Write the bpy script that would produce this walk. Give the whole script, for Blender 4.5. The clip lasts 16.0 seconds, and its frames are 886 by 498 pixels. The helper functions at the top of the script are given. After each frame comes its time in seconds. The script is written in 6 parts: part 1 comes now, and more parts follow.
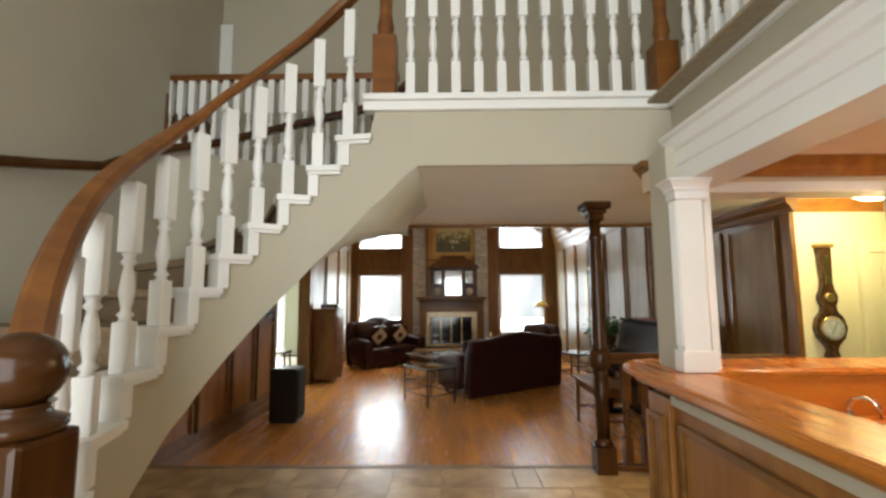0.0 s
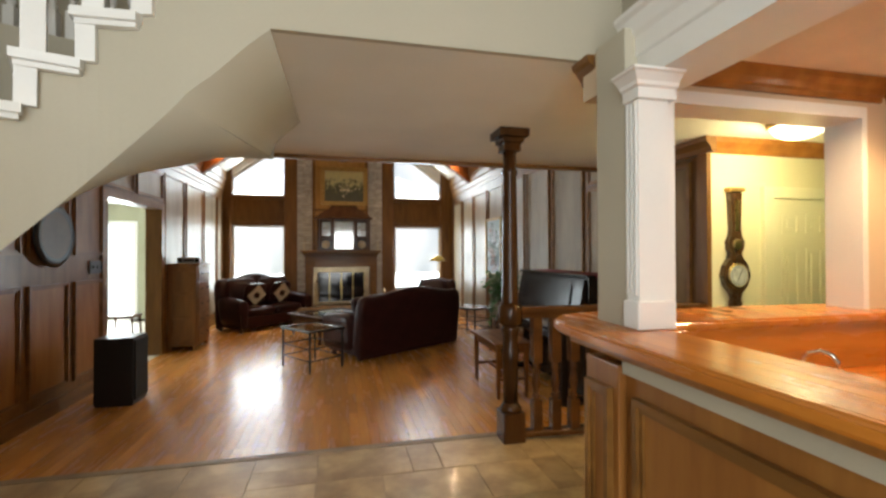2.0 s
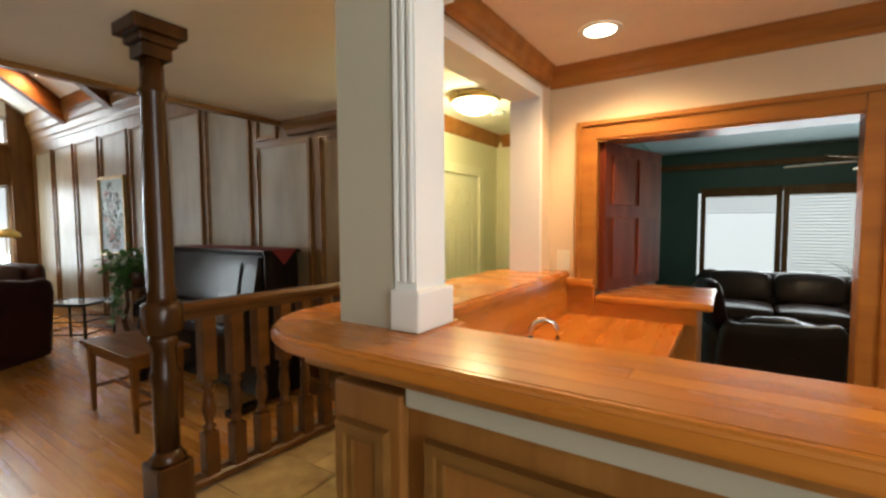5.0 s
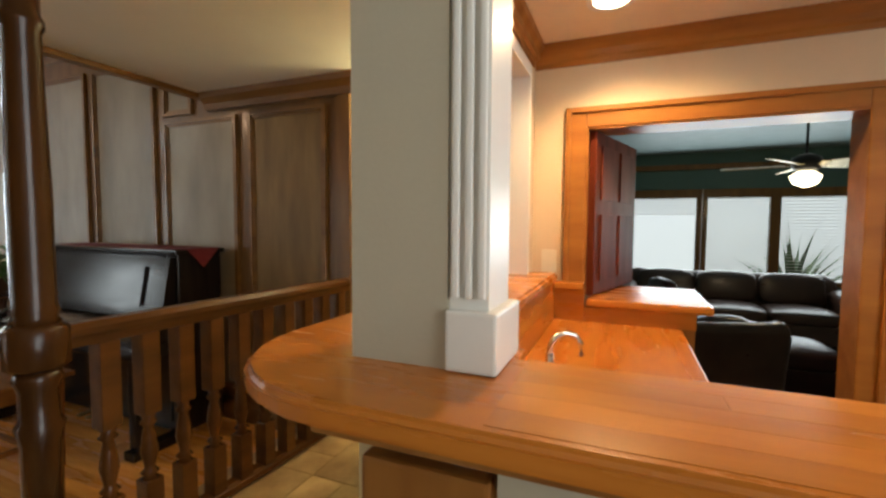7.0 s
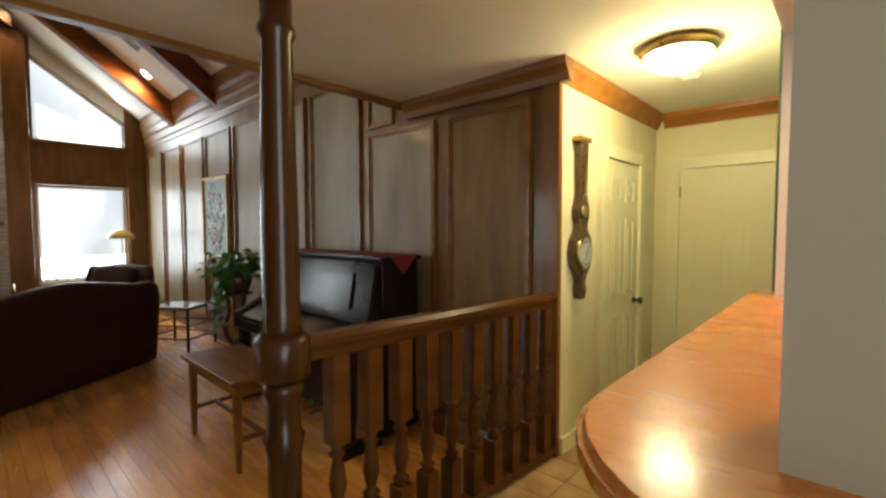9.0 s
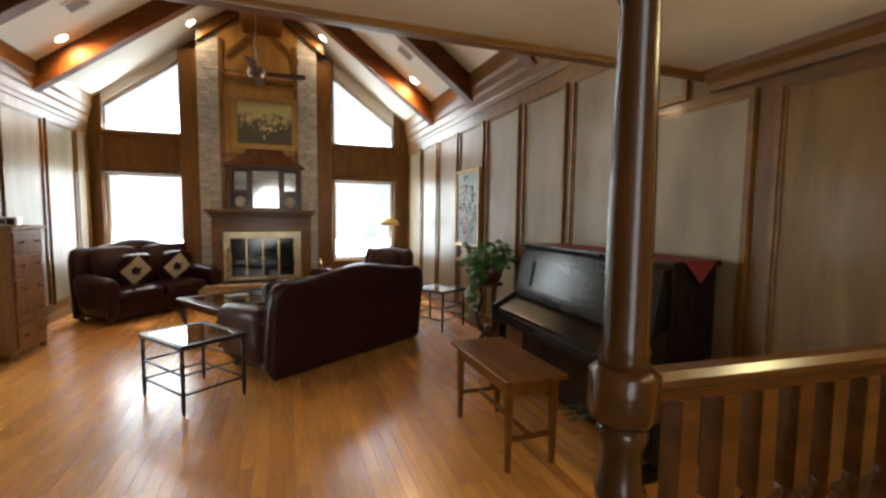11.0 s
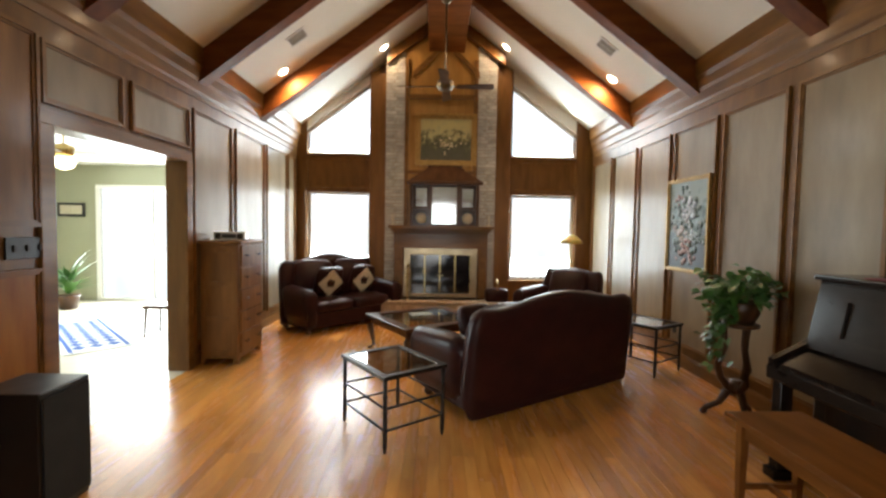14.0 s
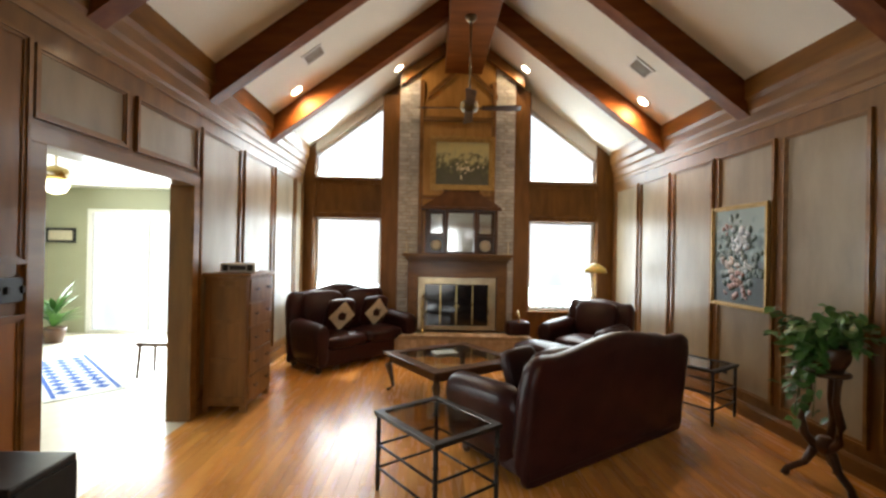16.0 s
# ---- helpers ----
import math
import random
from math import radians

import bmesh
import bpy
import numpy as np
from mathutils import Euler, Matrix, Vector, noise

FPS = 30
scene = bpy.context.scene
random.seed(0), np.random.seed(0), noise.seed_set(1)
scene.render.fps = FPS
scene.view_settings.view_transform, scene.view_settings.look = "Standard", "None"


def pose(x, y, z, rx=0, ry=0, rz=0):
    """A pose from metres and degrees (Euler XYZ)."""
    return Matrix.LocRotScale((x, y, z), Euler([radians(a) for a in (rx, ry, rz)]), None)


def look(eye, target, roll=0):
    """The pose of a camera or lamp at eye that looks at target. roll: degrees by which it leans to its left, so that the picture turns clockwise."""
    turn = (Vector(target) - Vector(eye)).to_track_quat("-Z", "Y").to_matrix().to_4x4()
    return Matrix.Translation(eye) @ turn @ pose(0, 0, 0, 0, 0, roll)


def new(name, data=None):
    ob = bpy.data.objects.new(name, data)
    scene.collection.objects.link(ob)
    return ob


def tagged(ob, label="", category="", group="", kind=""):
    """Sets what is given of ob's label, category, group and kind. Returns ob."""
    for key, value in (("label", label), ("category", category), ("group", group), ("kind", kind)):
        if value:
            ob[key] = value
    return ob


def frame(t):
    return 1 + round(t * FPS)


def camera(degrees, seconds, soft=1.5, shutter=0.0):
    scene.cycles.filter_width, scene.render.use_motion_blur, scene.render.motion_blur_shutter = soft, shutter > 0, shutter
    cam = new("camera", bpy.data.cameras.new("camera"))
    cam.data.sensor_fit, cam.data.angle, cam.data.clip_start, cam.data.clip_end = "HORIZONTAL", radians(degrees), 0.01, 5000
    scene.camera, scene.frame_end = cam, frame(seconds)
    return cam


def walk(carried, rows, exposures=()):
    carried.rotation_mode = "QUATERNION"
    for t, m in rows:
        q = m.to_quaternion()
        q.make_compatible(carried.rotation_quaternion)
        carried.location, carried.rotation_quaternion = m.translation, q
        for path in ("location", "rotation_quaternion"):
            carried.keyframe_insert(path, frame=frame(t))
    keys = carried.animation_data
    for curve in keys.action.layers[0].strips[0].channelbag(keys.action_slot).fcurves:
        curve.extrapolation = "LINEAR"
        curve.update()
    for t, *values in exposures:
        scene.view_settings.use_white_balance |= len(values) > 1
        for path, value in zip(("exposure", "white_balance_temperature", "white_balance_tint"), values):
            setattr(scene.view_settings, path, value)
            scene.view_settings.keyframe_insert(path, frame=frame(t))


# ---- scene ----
cam = camera(90.2, 16.0, soft=2.7)
PATH = [
    (0, (0.778, 0.333, 1.666), (0.756, 2.322, 1.876), -0.3),
    (0.5, (0.728, 0.575, 1.652), (0.792, 2.567, 1.82), -0.2),
    (1, (0.756, 0.786, 1.618), (0.911, 2.776, 1.735), -0.2),
    (1.5, (0.804, 0.996, 1.604), (1.086, 2.975, 1.662), -0.3),
    (2, (0.864, 1.147, 1.571), (1.312, 3.097, 1.588), -0.2),
    (2.5, (0.842, 1.268, 1.587), (1.532, 3.145, 1.555), -0.6),
    (3, (0.874, 1.421, 1.576), (1.794, 3.196, 1.517), -0.3),
    (3.5, (0.992, 1.602, 1.563), (2.107, 3.261, 1.485), -0.3),
    (4, (1.063, 1.734, 1.558), (2.37, 3.244, 1.463), -0.5),
    (4.5, (1.071, 1.858, 1.571), (2.58, 3.165, 1.454), -0.4),
    (5, (1.071, 1.958, 1.555), (2.74, 3.053, 1.439), -0.3),
    (5.2, (1.089, 1.982, 1.553), (2.793, 3.022, 1.438), -0.2),
    (7.5, (1.27, 2.553, 1.53), (3.12, 3.303, 1.41), 0.4),
    (8, (1.255, 2.655, 1.534), (3.05, 3.531, 1.428), 0.5),
    (8.5, (1.34, 2.759, 1.514), (2.988, 3.889, 1.436), 0.4),
    (9, (1.38, 2.865, 1.54), (2.85, 4.217, 1.442), -0.1),
    (9.5, (1.393, 2.978, 1.536), (2.659, 4.523, 1.438), 0.3),
    (10, (1.397, 3.077, 1.548), (2.447, 4.776, 1.438), 0.4),
    (10.2, (1.386, 3.106, 1.578), (2.349, 4.853, 1.439), 0.6),
    (12.3, (0.92, 3.643, 1.613), (1.266, 5.608, 1.48), 0.6),
    (12.5, (0.91, 3.668, 1.624), (1.208, 5.641, 1.49), 0.6),
    (13, (0.858, 3.833, 1.576), (1.034, 5.822, 1.461), 0.6),
    (13.5, (0.867, 3.973, 1.598), (0.938, 5.969, 1.488), 0.8),
    (14, (0.812, 4.069, 1.596), (0.836, 6.066, 1.502), 1.0),
    (14.5, (0.68, 4.161, 1.632), (0.712, 6.159, 1.55), 1.3),
    (15, (0.548, 4.201, 1.687), (0.601, 6.2, 1.624), 1.1),
    (15.5, (0.477, 4.339, 1.695), (0.533, 6.338, 1.669), 1.1),
    (16, (0.411, 4.534, 1.679), (0.466, 6.533, 1.688), 1.1),
]
walk(cam, [(t, look(eye, target, roll)) for t, eye, target, roll in PATH],
     ((0, 0.0), (4, 0.0), (5, -0.03), (9, -0.08), (10.2, 0.05), (12.5, 0.32), (16, 0.34)))

# ---------------------------------------------------------------- world and light
world = bpy.data.worlds.new("world")
scene.world = world
world.use_nodes = True
wn = world.node_tree.nodes
sky = wn.new("ShaderNodeTexSky")
sky.sky_type, sky.sun_disc = "NISHITA", False
sky.sun_elevation, sky.sun_rotation = radians(50), radians(200)
wn["Background"].inputs[1].default_value = 0.1
world.node_tree.links.new(sky.outputs[0], wn["Background"].inputs[0])
sun = new("sun", bpy.data.lights.new("sun", "SUN"))
sun.data.energy, sun.data.angle, sun.data.color = 2.0, radians(0.6), (1, 0.95, 0.88)
sun.matrix_world = look((0, 20, 30), (0, 5, 5))


def area(name, eye, target, w, h, watts, color):
    ob = new(name, bpy.data.lights.new(name, "AREA"))
    ob.data.shape, ob.data.size, ob.data.size_y = "RECTANGLE", w, h
    ob.data.energy, ob.data.color = watts, color
    ob.matrix_world = look(eye, target)
    return ob


def bulb(name, place, watts, color, radius=0.05):
    ob = new(name, bpy.data.lights.new(name, "POINT"))
    ob.data.energy, ob.data.color, ob.data.shadow_soft_size = watts, color, radius
    ob.location = place
    return ob


def can_lamp(name, place, target, watts, color, angle=120):
    ob = new(name, bpy.data.lights.new(name, "SPOT"))
    ob.data.energy, ob.data.color, ob.data.shadow_soft_size = watts, color, 0.05
    ob.data.spot_size, ob.data.spot_blend = radians(angle), 0.6
    ob.matrix_world = look(place, target)
    return ob


DAY = (0.86, 0.97, 1.0)
WARM = (1.0, 0.72, 0.42)
for cx in (-1.1, 2.82):
    area("window_light", (cx, 12.62, 1.5), (cx, 5, 1.0), 1.15, 1.6, 56, DAY)
    area("window_light", (cx, 12.62, 3.4), (0.85 + (cx - 0.86) * 0.5, 6, 1.0), 1.1, 0.8, 26, DAY)
# the first stands at the patio door
area("patio_light", (-5.0, 12.95, 1.3), (-4.4, 6, 0.6), 2.0, 2.2, 190, DAY)
# added fill before the sunroom's west wall, which has no opening
area("patio_light", (-6.7, 9.5, 1.5), (0, 8.6, 0.8), 2.2, 2.0, 215, DAY)
# unseen fill added before the solid south wall, for presumed entrance daylight
area("front_window_light", (0.2, -1.9, 2.15), (0.3, 6, 2.0), 2.8, 3.9, 205, (0.93, 0.98, 1.0))
area("den_window_light", (8.85, 0.9, 1.4), (3, 1.5, 1.0), 2.6, 1.1, 52, DAY)
bulb("hall_lamp_light", (3.93, 3.55, 2.33), 40, (1.0, 0.83, 0.42), 0.12)
can_lamp("bar_can_light", (3.28, 2.51, 2.45), (3.0, 2.2, 0), 95, (1.0, 0.66, 0.34), 150)
# second bar lamp is added out of view for extra warm light
can_lamp("bar_can_light", (2.95, 0.2, 2.45), (2.95, 0.2, 0), 80, (1.0, 0.66, 0.34), 150)
# recessed lamps of the vault: x, y, watts; each shines square to the roof slope
VAULT_LAMPS = ((-1.43, 10.5, 95), (3.28, 10.5, 95), (-0.18, 11.9, 16), (1.95, 11.9, 16))
for cx, cy, watts in VAULT_LAMPS:
    lean = 0.74 if cx > 0.92 else -0.74
    cz = 5.53 - 0.74 * abs(cx - 0.92)
    can_lamp("vault_can_light", (cx - lean * 0.05, cy, cz - 0.05), (cx - lean, cy, cz - 1.0), watts, (1.0, 0.66, 0.34), 172)
bulb("den_fan_light", (6.3, 0.92, 1.8), 8, WARM, 0.08)
# bare bulb added for the orange glow upstairs, without any fixture
bulb("loft_lamp_light", (1.8, 4.9, 3.4), 7, (1.0, 0.62, 0.3), 0.1)

# ---------------------------------------------------------------- materials


def mat(name, color, rough=0.5, metal=0.0, var=0.12, scale=6.0, bump=0.0, fine=60.0, stretch=(1, 1, 1), color2=None, coat=0.0, per_object=0.0, spec=0.5):
    """A surface with two scales of uneven colour, a fine bump, and an object-by-object shift of tone."""
    m = bpy.data.materials.new(name)
    m.use_nodes = True
    n, l = m.node_tree.nodes, m.node_tree.links
    b = n["Principled BSDF"]
    b.inputs["Roughness"].default_value, b.inputs["Metallic"].default_value = rough, metal
    b.inputs["Coat Weight"].default_value, b.inputs["Coat Roughness"].default_value = coat, 0.12
    b.inputs["Specular IOR Level"].default_value = spec
    co = n.new("ShaderNodeTexCoord")
    mp = n.new("ShaderNodeMapping")
    mp.inputs["Scale"].default_value = stretch
    l.new(co.outputs["Object"], mp.inputs[0])
    info = n.new("ShaderNodeObjectInfo")
    shift = n.new("ShaderNodeVectorMath")
    shift.operation = "ADD"
    sc = n.new("ShaderNodeMath")
    sc.operation, sc.inputs[1].default_value = "MULTIPLY", 37.0
    l.new(info.outputs["Random"], sc.inputs[0])
    l.new(mp.outputs[0], shift.inputs[0])
    l.new(sc.outputs[0], shift.inputs[1])
    big, small = n.new("ShaderNodeTexNoise"), n.new("ShaderNodeTexNoise")
    big.inputs["Scale"].default_value, big.inputs["Detail"].default_value = scale, 5
    small.inputs["Scale"].default_value, small.inputs["Detail"].default_value = fine, 3
    l.new(shift.outputs[0], big.inputs["Vector"])
    l.new(shift.outputs[0], small.inputs["Vector"])
    mix = n.new("ShaderNodeMix")
    mix.data_type = "RGBA"
    c2 = color2 or tuple(c * (1 - 2.2 * var) for c in color)
    mix.inputs["A"].default_value, mix.inputs["B"].default_value = (*color, 1), (*c2, 1)
    ramp = n.new("ShaderNodeMapRange")
    ramp.inputs["From Min"].default_value, ramp.inputs["From Max"].default_value = 0.3, 0.7
    l.new(big.outputs[0], ramp.inputs["Value"])
    l.new(ramp.outputs[0], mix.inputs["Factor"])
    hsv = n.new("ShaderNodeHueSaturation")
    val = n.new("ShaderNodeMapRange")
    val.inputs["To Min"].default_value, val.inputs["To Max"].default_value = 1 - var, 1 + var
    l.new(small.outputs[0], val.inputs["Value"])
    add = n.new("ShaderNodeMath")
    add.operation, add.inputs[1].default_value = "MULTIPLY_ADD", per_object
    l.new(info.outputs["Random"], add.inputs[0])
    l.new(val.outputs[0], add.inputs[2])
    l.new(add.outputs[0], hsv.inputs["Value"])
    l.new(mix.outputs["Result"], hsv.inputs["Color"])
    l.new(hsv.outputs[0], b.inputs["Base Color"])
    rr = n.new("ShaderNodeMapRange")
    rr.inputs["To Min"].default_value, rr.inputs["To Max"].default_value = max(0.02, rough - 0.08), rough + 0.1
    l.new(big.outputs[0], rr.inputs["Value"])
    l.new(rr.outputs[0], b.inputs["Roughness"])
    if bump:
        bp = n.new("ShaderNodeBump")
        bp.inputs["Strength"].default_value, bp.inputs["Distance"].default_value = bump, 0.004
        l.new(small.outputs[0], bp.inputs["Height"])
        l.new(bp.outputs[0], b.inputs["Normal"])
    return m


def wood(name, light, dark, rough=0.35, along="z", coat=0.25, per_object=0.0, scale=2.5, spec=0.28):
    light, dark = [(c[0] * 0.96, c[1] * 1.12, c[2]) for c in (light, dark)]
    st = {"x": (0.7, 4, 4), "y": (4, 0.7, 4), "z": (4, 4, 0.7)}[along]
    return mat(name, light, rough + 0.04, 0, 0.07, scale, 0.05, 14, st, dark, coat * 0.4, per_object, spec)


def glow(name, color, strength):
    m = bpy.data.materials.new(name)
    m.use_nodes = True
    b = m.node_tree.nodes["Principled BSDF"]
    b.inputs["Base Color"].default_value = (*color, 1)
    b.inputs["Emission Color"].default_value, b.inputs["Emission Strength"].default_value = (*color, 1), strength
    return m


def glass(name, tint=(1, 1, 1), rough=0.02):
    m = bpy.data.materials.new(name)
    m.use_nodes = True
    b = m.node_tree.nodes["Principled BSDF"]
    b.inputs["Base Color"].default_value, b.inputs["Roughness"].default_value = (*tint, 1), rough
    b.inputs["Transmission Weight"].default_value, b.inputs["IOR"].default_value = 1.0, 1.45
    return m


BEIGE = mat("beige_wall_paint", (0.46, 0.42, 0.32), 0.7, var=0.03, scale=1.5, bump=0.12, fine=90)
CEIL = mat("ceiling_paint", (0.84, 0.82, 0.74), 0.8, var=0.03, scale=2, bump=0.25, fine=70)
WHITE = mat("white_gloss_paint", (0.78, 0.77, 0.73), 0.35, var=0.02, scale=3)
YELLOW = mat("pale_yellow_wall_paint", (0.72, 0.68, 0.46), 0.6, var=0.03, scale=2, bump=0.1, fine=90)
YDOOR = mat("cream_door_paint", (0.75, 0.72, 0.52), 0.4, var=0.02, scale=3)
PEACH = mat("peach_wall_paint", (0.63, 0.5, 0.34), 0.6, var=0.03, scale=2, bump=0.1, fine=90)
GREEN = mat("dark_green_wall_paint", (0.07, 0.14, 0.12), 0.6, var=0.04, scale=2)
OLIVE = mat("olive_wall_paint", (0.36, 0.36, 0.25), 0.7, var=0.03, scale=2)
# oak colour lightened and greyed to hold the soft window reflection
PANEL = mat("sheen_greyed_oak_panel", (0.285, 0.218, 0.132), 0.42, 0, 0.07, 1.7, 0.04, 9, (2, 2, 0.7), (0.18, 0.13, 0.074), 0.06, 0.1, 0.4)
STILE = wood("walnut_stained_stile", (0.21, 0.082, 0.022), (0.125, 0.045, 0.011), 0.32, "z", 0.35)
TRIM = wood("walnut_stained_trim", (0.24, 0.094, 0.024), (0.135, 0.049, 0.012), 0.32, "y", 0.35)
TRIMX = wood("walnut_stained_trim_across", (0.24, 0.094, 0.024), (0.135, 0.049, 0.012), 0.32, "x", 0.35)
BEAM = wood("dark_stained_beam", (0.21, 0.055, 0.011), (0.115, 0.028, 0.006), 0.45, "x", 0.0, spec=0.16)
POSTW = wood("dark_stained_post", (0.075, 0.024, 0.007), (0.035, 0.011, 0.003), 0.16, "z", 0.0, spec=0.3)
RAILW = wood("oiled_rail_wood", (0.22, 0.07, 0.015), (0.12, 0.035, 0.008), 0.28, "x", 0.5)
DRAIL = wood("dark_rail_wood", (0.115, 0.036, 0.009), (0.06, 0.018, 0.005), 0.18, "x", 0.0, spec=0.32)
CHERRY = wood("cherry_counter", (0.57, 0.175, 0.028), (0.43, 0.115, 0.017), 0.22, "y", 0.6)
CHERRYX = wood("cherry_counter_across", (0.57, 0.175, 0.028), (0.43, 0.115, 0.017), 0.22, "x", 0.6)
BARFRONT = wood("oak_bar_front", (0.36, 0.135, 0.034), (0.24, 0.078, 0.018), 0.35, "z", 0.3)
ORANGE = wood("honey_pine_trim", (0.4, 0.14, 0.03), (0.27, 0.085, 0.018), 0.36, "y", 0.35)
PLANK = mat("oak_floor_plank", (0.54, 0.268, 0.07), 0.25, 0, 0.09, 1.6, 0.02, 10, (9, 1.0, 9), (0.38, 0.145, 0.034), 0.05, 0.46)
TILE = mat("slate_floor_tile", (0.42, 0.3, 0.15), 0.42, 0, 0.16, 4.5, 0.25, 25, (1, 1, 1), (0.2, 0.125, 0.058), 0.1, 0.4)
GROUT = mat("grey_grout", (0.35, 0.255, 0.15), 0.9, var=0.1, scale=20)
SUNTILE = mat("pale_floor_tile", (0.62, 0.56, 0.46), 0.3, var=0.06, scale=5)
BRICK = mat("grey_brick", (0.43, 0.43, 0.42), 0.85, 0, 0.2, 9, 0.6, 40, (1, 1, 1), (0.27, 0.265, 0.26), 0, 0.4)
HBRICK = mat("tan_brick", (0.42, 0.32, 0.22), 0.85, 0, 0.2, 9, 0.6, 40, (1, 1, 1), (0.27, 0.19, 0.12), 0, 0.4)
LEATHER = mat("burgundy_leather", (0.034, 0.009, 0.008), 0.36, 0, 0.22, 5, 0.35, 70, (1, 1, 1), (0.018, 0.005, 0.005), 0.0, 0, 0.2)
BLACK = mat("black_satin", (0.012, 0.012, 0.013), 0.35, var=0.1, scale=8)
PIANO = mat("ebony_piano_lacquer", (0.02, 0.014, 0.011), 0.16, 0, 0.15, 3, 0.03, 20, (1, 8, 1), (0.012, 0.008, 0.006), 0.0, 0, 0.22)
DARKW = wood("dark_furniture_wood", (0.09, 0.035, 0.017), (0.05, 0.018, 0.009), 0.28, "z", 0.5)
BENCHW = wood("walnut_bench_wood", (0.19, 0.062, 0.016), (0.11, 0.034, 0.009), 0.26, "y", 0.0, spec=0.12)
CABW = wood("oak_chest_wood", (0.26, 0.1, 0.03), (0.155, 0.056, 0.016), 0.38, "z", 0.3)
MANTEL = wood("walnut_mantel", (0.2, 0.085, 0.028), (0.11, 0.045, 0.014), 0.35, "x", 0.3)
GOLD = mat("gilt_frame", (0.45, 0.28, 0.09), 0.35, 0.7, var=0.15, scale=20, bump=0.3, fine=80)
BRASS = mat("aged_brass", (0.5, 0.38, 0.16), 0.28, 1.0, var=0.12, scale=12)
CHROME = mat("chrome", (0.75, 0.75, 0.75), 0.12, 1.0, var=0.03, scale=10)
IRON = mat("dark_iron", (0.03, 0.025, 0.022), 0.42, 0.7, var=0.15, scale=14)
CREAM = mat("cream_cloth", (0.6, 0.53, 0.4), 0.9, var=0.08, scale=20, bump=0.3, fine=200)
REDCLOTH = mat("dark_red_cloth", (0.2, 0.02, 0.02), 0.9, var=0.1, scale=20, bump=0.3, fine=200)
LEAF = mat("pothos_leaf", (0.075, 0.19, 0.035), 0.4, 0, 0.3, 8, 0.1, 30, (1, 1, 1), (0.03, 0.085, 0.018), 0.1)
STEM = mat("plant_stem", (0.1, 0.13, 0.05), 0.6)
GLASS = glass("clear_glass")
DARKGLASS = mat("smoked_fire_glass", (0.008, 0.009, 0.012), 0.06, var=0.05, scale=4, spec=0.8)
# mirror colour darkened to dim its reflection of the foyer fill lamp
MIRROR = mat("dimmed_mirror_glass", (0.5, 0.5, 0.49), 0.06, 1.0, var=0.01, scale=2)
STREET = glow("shaded_outdoors", (0.9, 0.97, 0.95), 0.75)
HALLPANEL = wood("varnished_oak_panel", (0.24, 0.118, 0.042), (0.14, 0.064, 0.021), 0.38, "z", 0.1, spec=0.2)
HONEY = wood("honey_walnut_panel", (0.4, 0.19, 0.062), (0.28, 0.125, 0.038), 0.36, "z", 0.3)
OUTSIDE = glow("bright_outdoors", (0.97, 0.99, 1.0), 0.9)
_n, _l = OUTSIDE.node_tree.nodes, OUTSIDE.node_tree.links
_co, _no, _mp, _mr = _n.new("ShaderNodeTexCoord"), _n.new("ShaderNodeTexNoise"), _n.new("ShaderNodeMapping"), _n.new("ShaderNodeMix")
_mp.inputs["Scale"].default_value = (1.1, 1, 0.35)
_no.inputs["Scale"].default_value, _no.inputs["Detail"].default_value = 0.9, 4
_mr.data_type = "RGBA"
_mr.inputs["A"].default_value, _mr.inputs["B"].default_value = (0.5, 0.58, 0.6, 1), (0.92, 0.95, 0.96, 1)
_rg = _n.new("ShaderNodeMapRange")
_rg.inputs["From Min"].default_value, _rg.inputs["From Max"].default_value = 0.36, 0.52
_l.new(_co.outputs["Object"], _mp.inputs[0])
_l.new(_mp.outputs[0], _no.inputs["Vector"])
_l.new(_no.outputs[0], _rg.inputs["Value"])
_l.new(_rg.outputs[0], _mr.inputs["Factor"])
_l.new(_mr.outputs["Result"], _n["Principled BSDF"].inputs["Emission Color"])
LAMPGLASS = glow("lit_opal_glass", (1.0, 0.86, 0.55), 7.0)
CANGLOW = glow("lit_lamp_face", (1.0, 0.85, 0.62), 30.0)
PLASTIC = mat("ivory_plastic", (0.7, 0.64, 0.5), 0.4, var=0.03)

# ---------------------------------------------------------------- mesh helpers


def box(bm, x0, x1, y0, y1, z0, z1, bevel=0.0):
    v = [bm.verts.new((x, y, z)) for z in (z0, z1) for x, y in ((x0, y0), (x1, y0), (x1, y1), (x0, y1))]
    f = [bm.faces.new([v[i] for i in q]) for q in ((3, 2, 1, 0), (4, 5, 6, 7), (0, 1, 5, 4), (1, 2, 6, 5), (2, 3, 7, 6), (3, 0, 4, 7))]
    if bevel:
        bmesh.ops.bevel(bm, geom=list({e for q in f for e in q.edges}), offset=bevel, segments=2, affect="EDGES", profile=0.6)
    return bm


def boxed(*a, **k):
    return box(bmesh.new(), *a, **k)


def prism(bm, pts, axis, a, b):
    """A polygon of (u, v) pairs pushed from a to b along an axis; u, v are the other two axes in order."""
    def place(p, w):
        q = list(p)
        q.insert("xyz".index(axis), w)
        return bm.verts.new(q)
    lo, hi = [place(p, a) for p in pts], [place(p, b) for p in pts]
    n = len(pts)
    bm.faces.new(lo)
    bm.faces.new(hi[::-1])
    for i in range(n):
        bm.faces.new((lo[(i + 1) % n], lo[i], hi[i], hi[(i + 1) % n]))
    bmesh.ops.recalc_face_normals(bm, faces=bm.faces[:])
    return bm


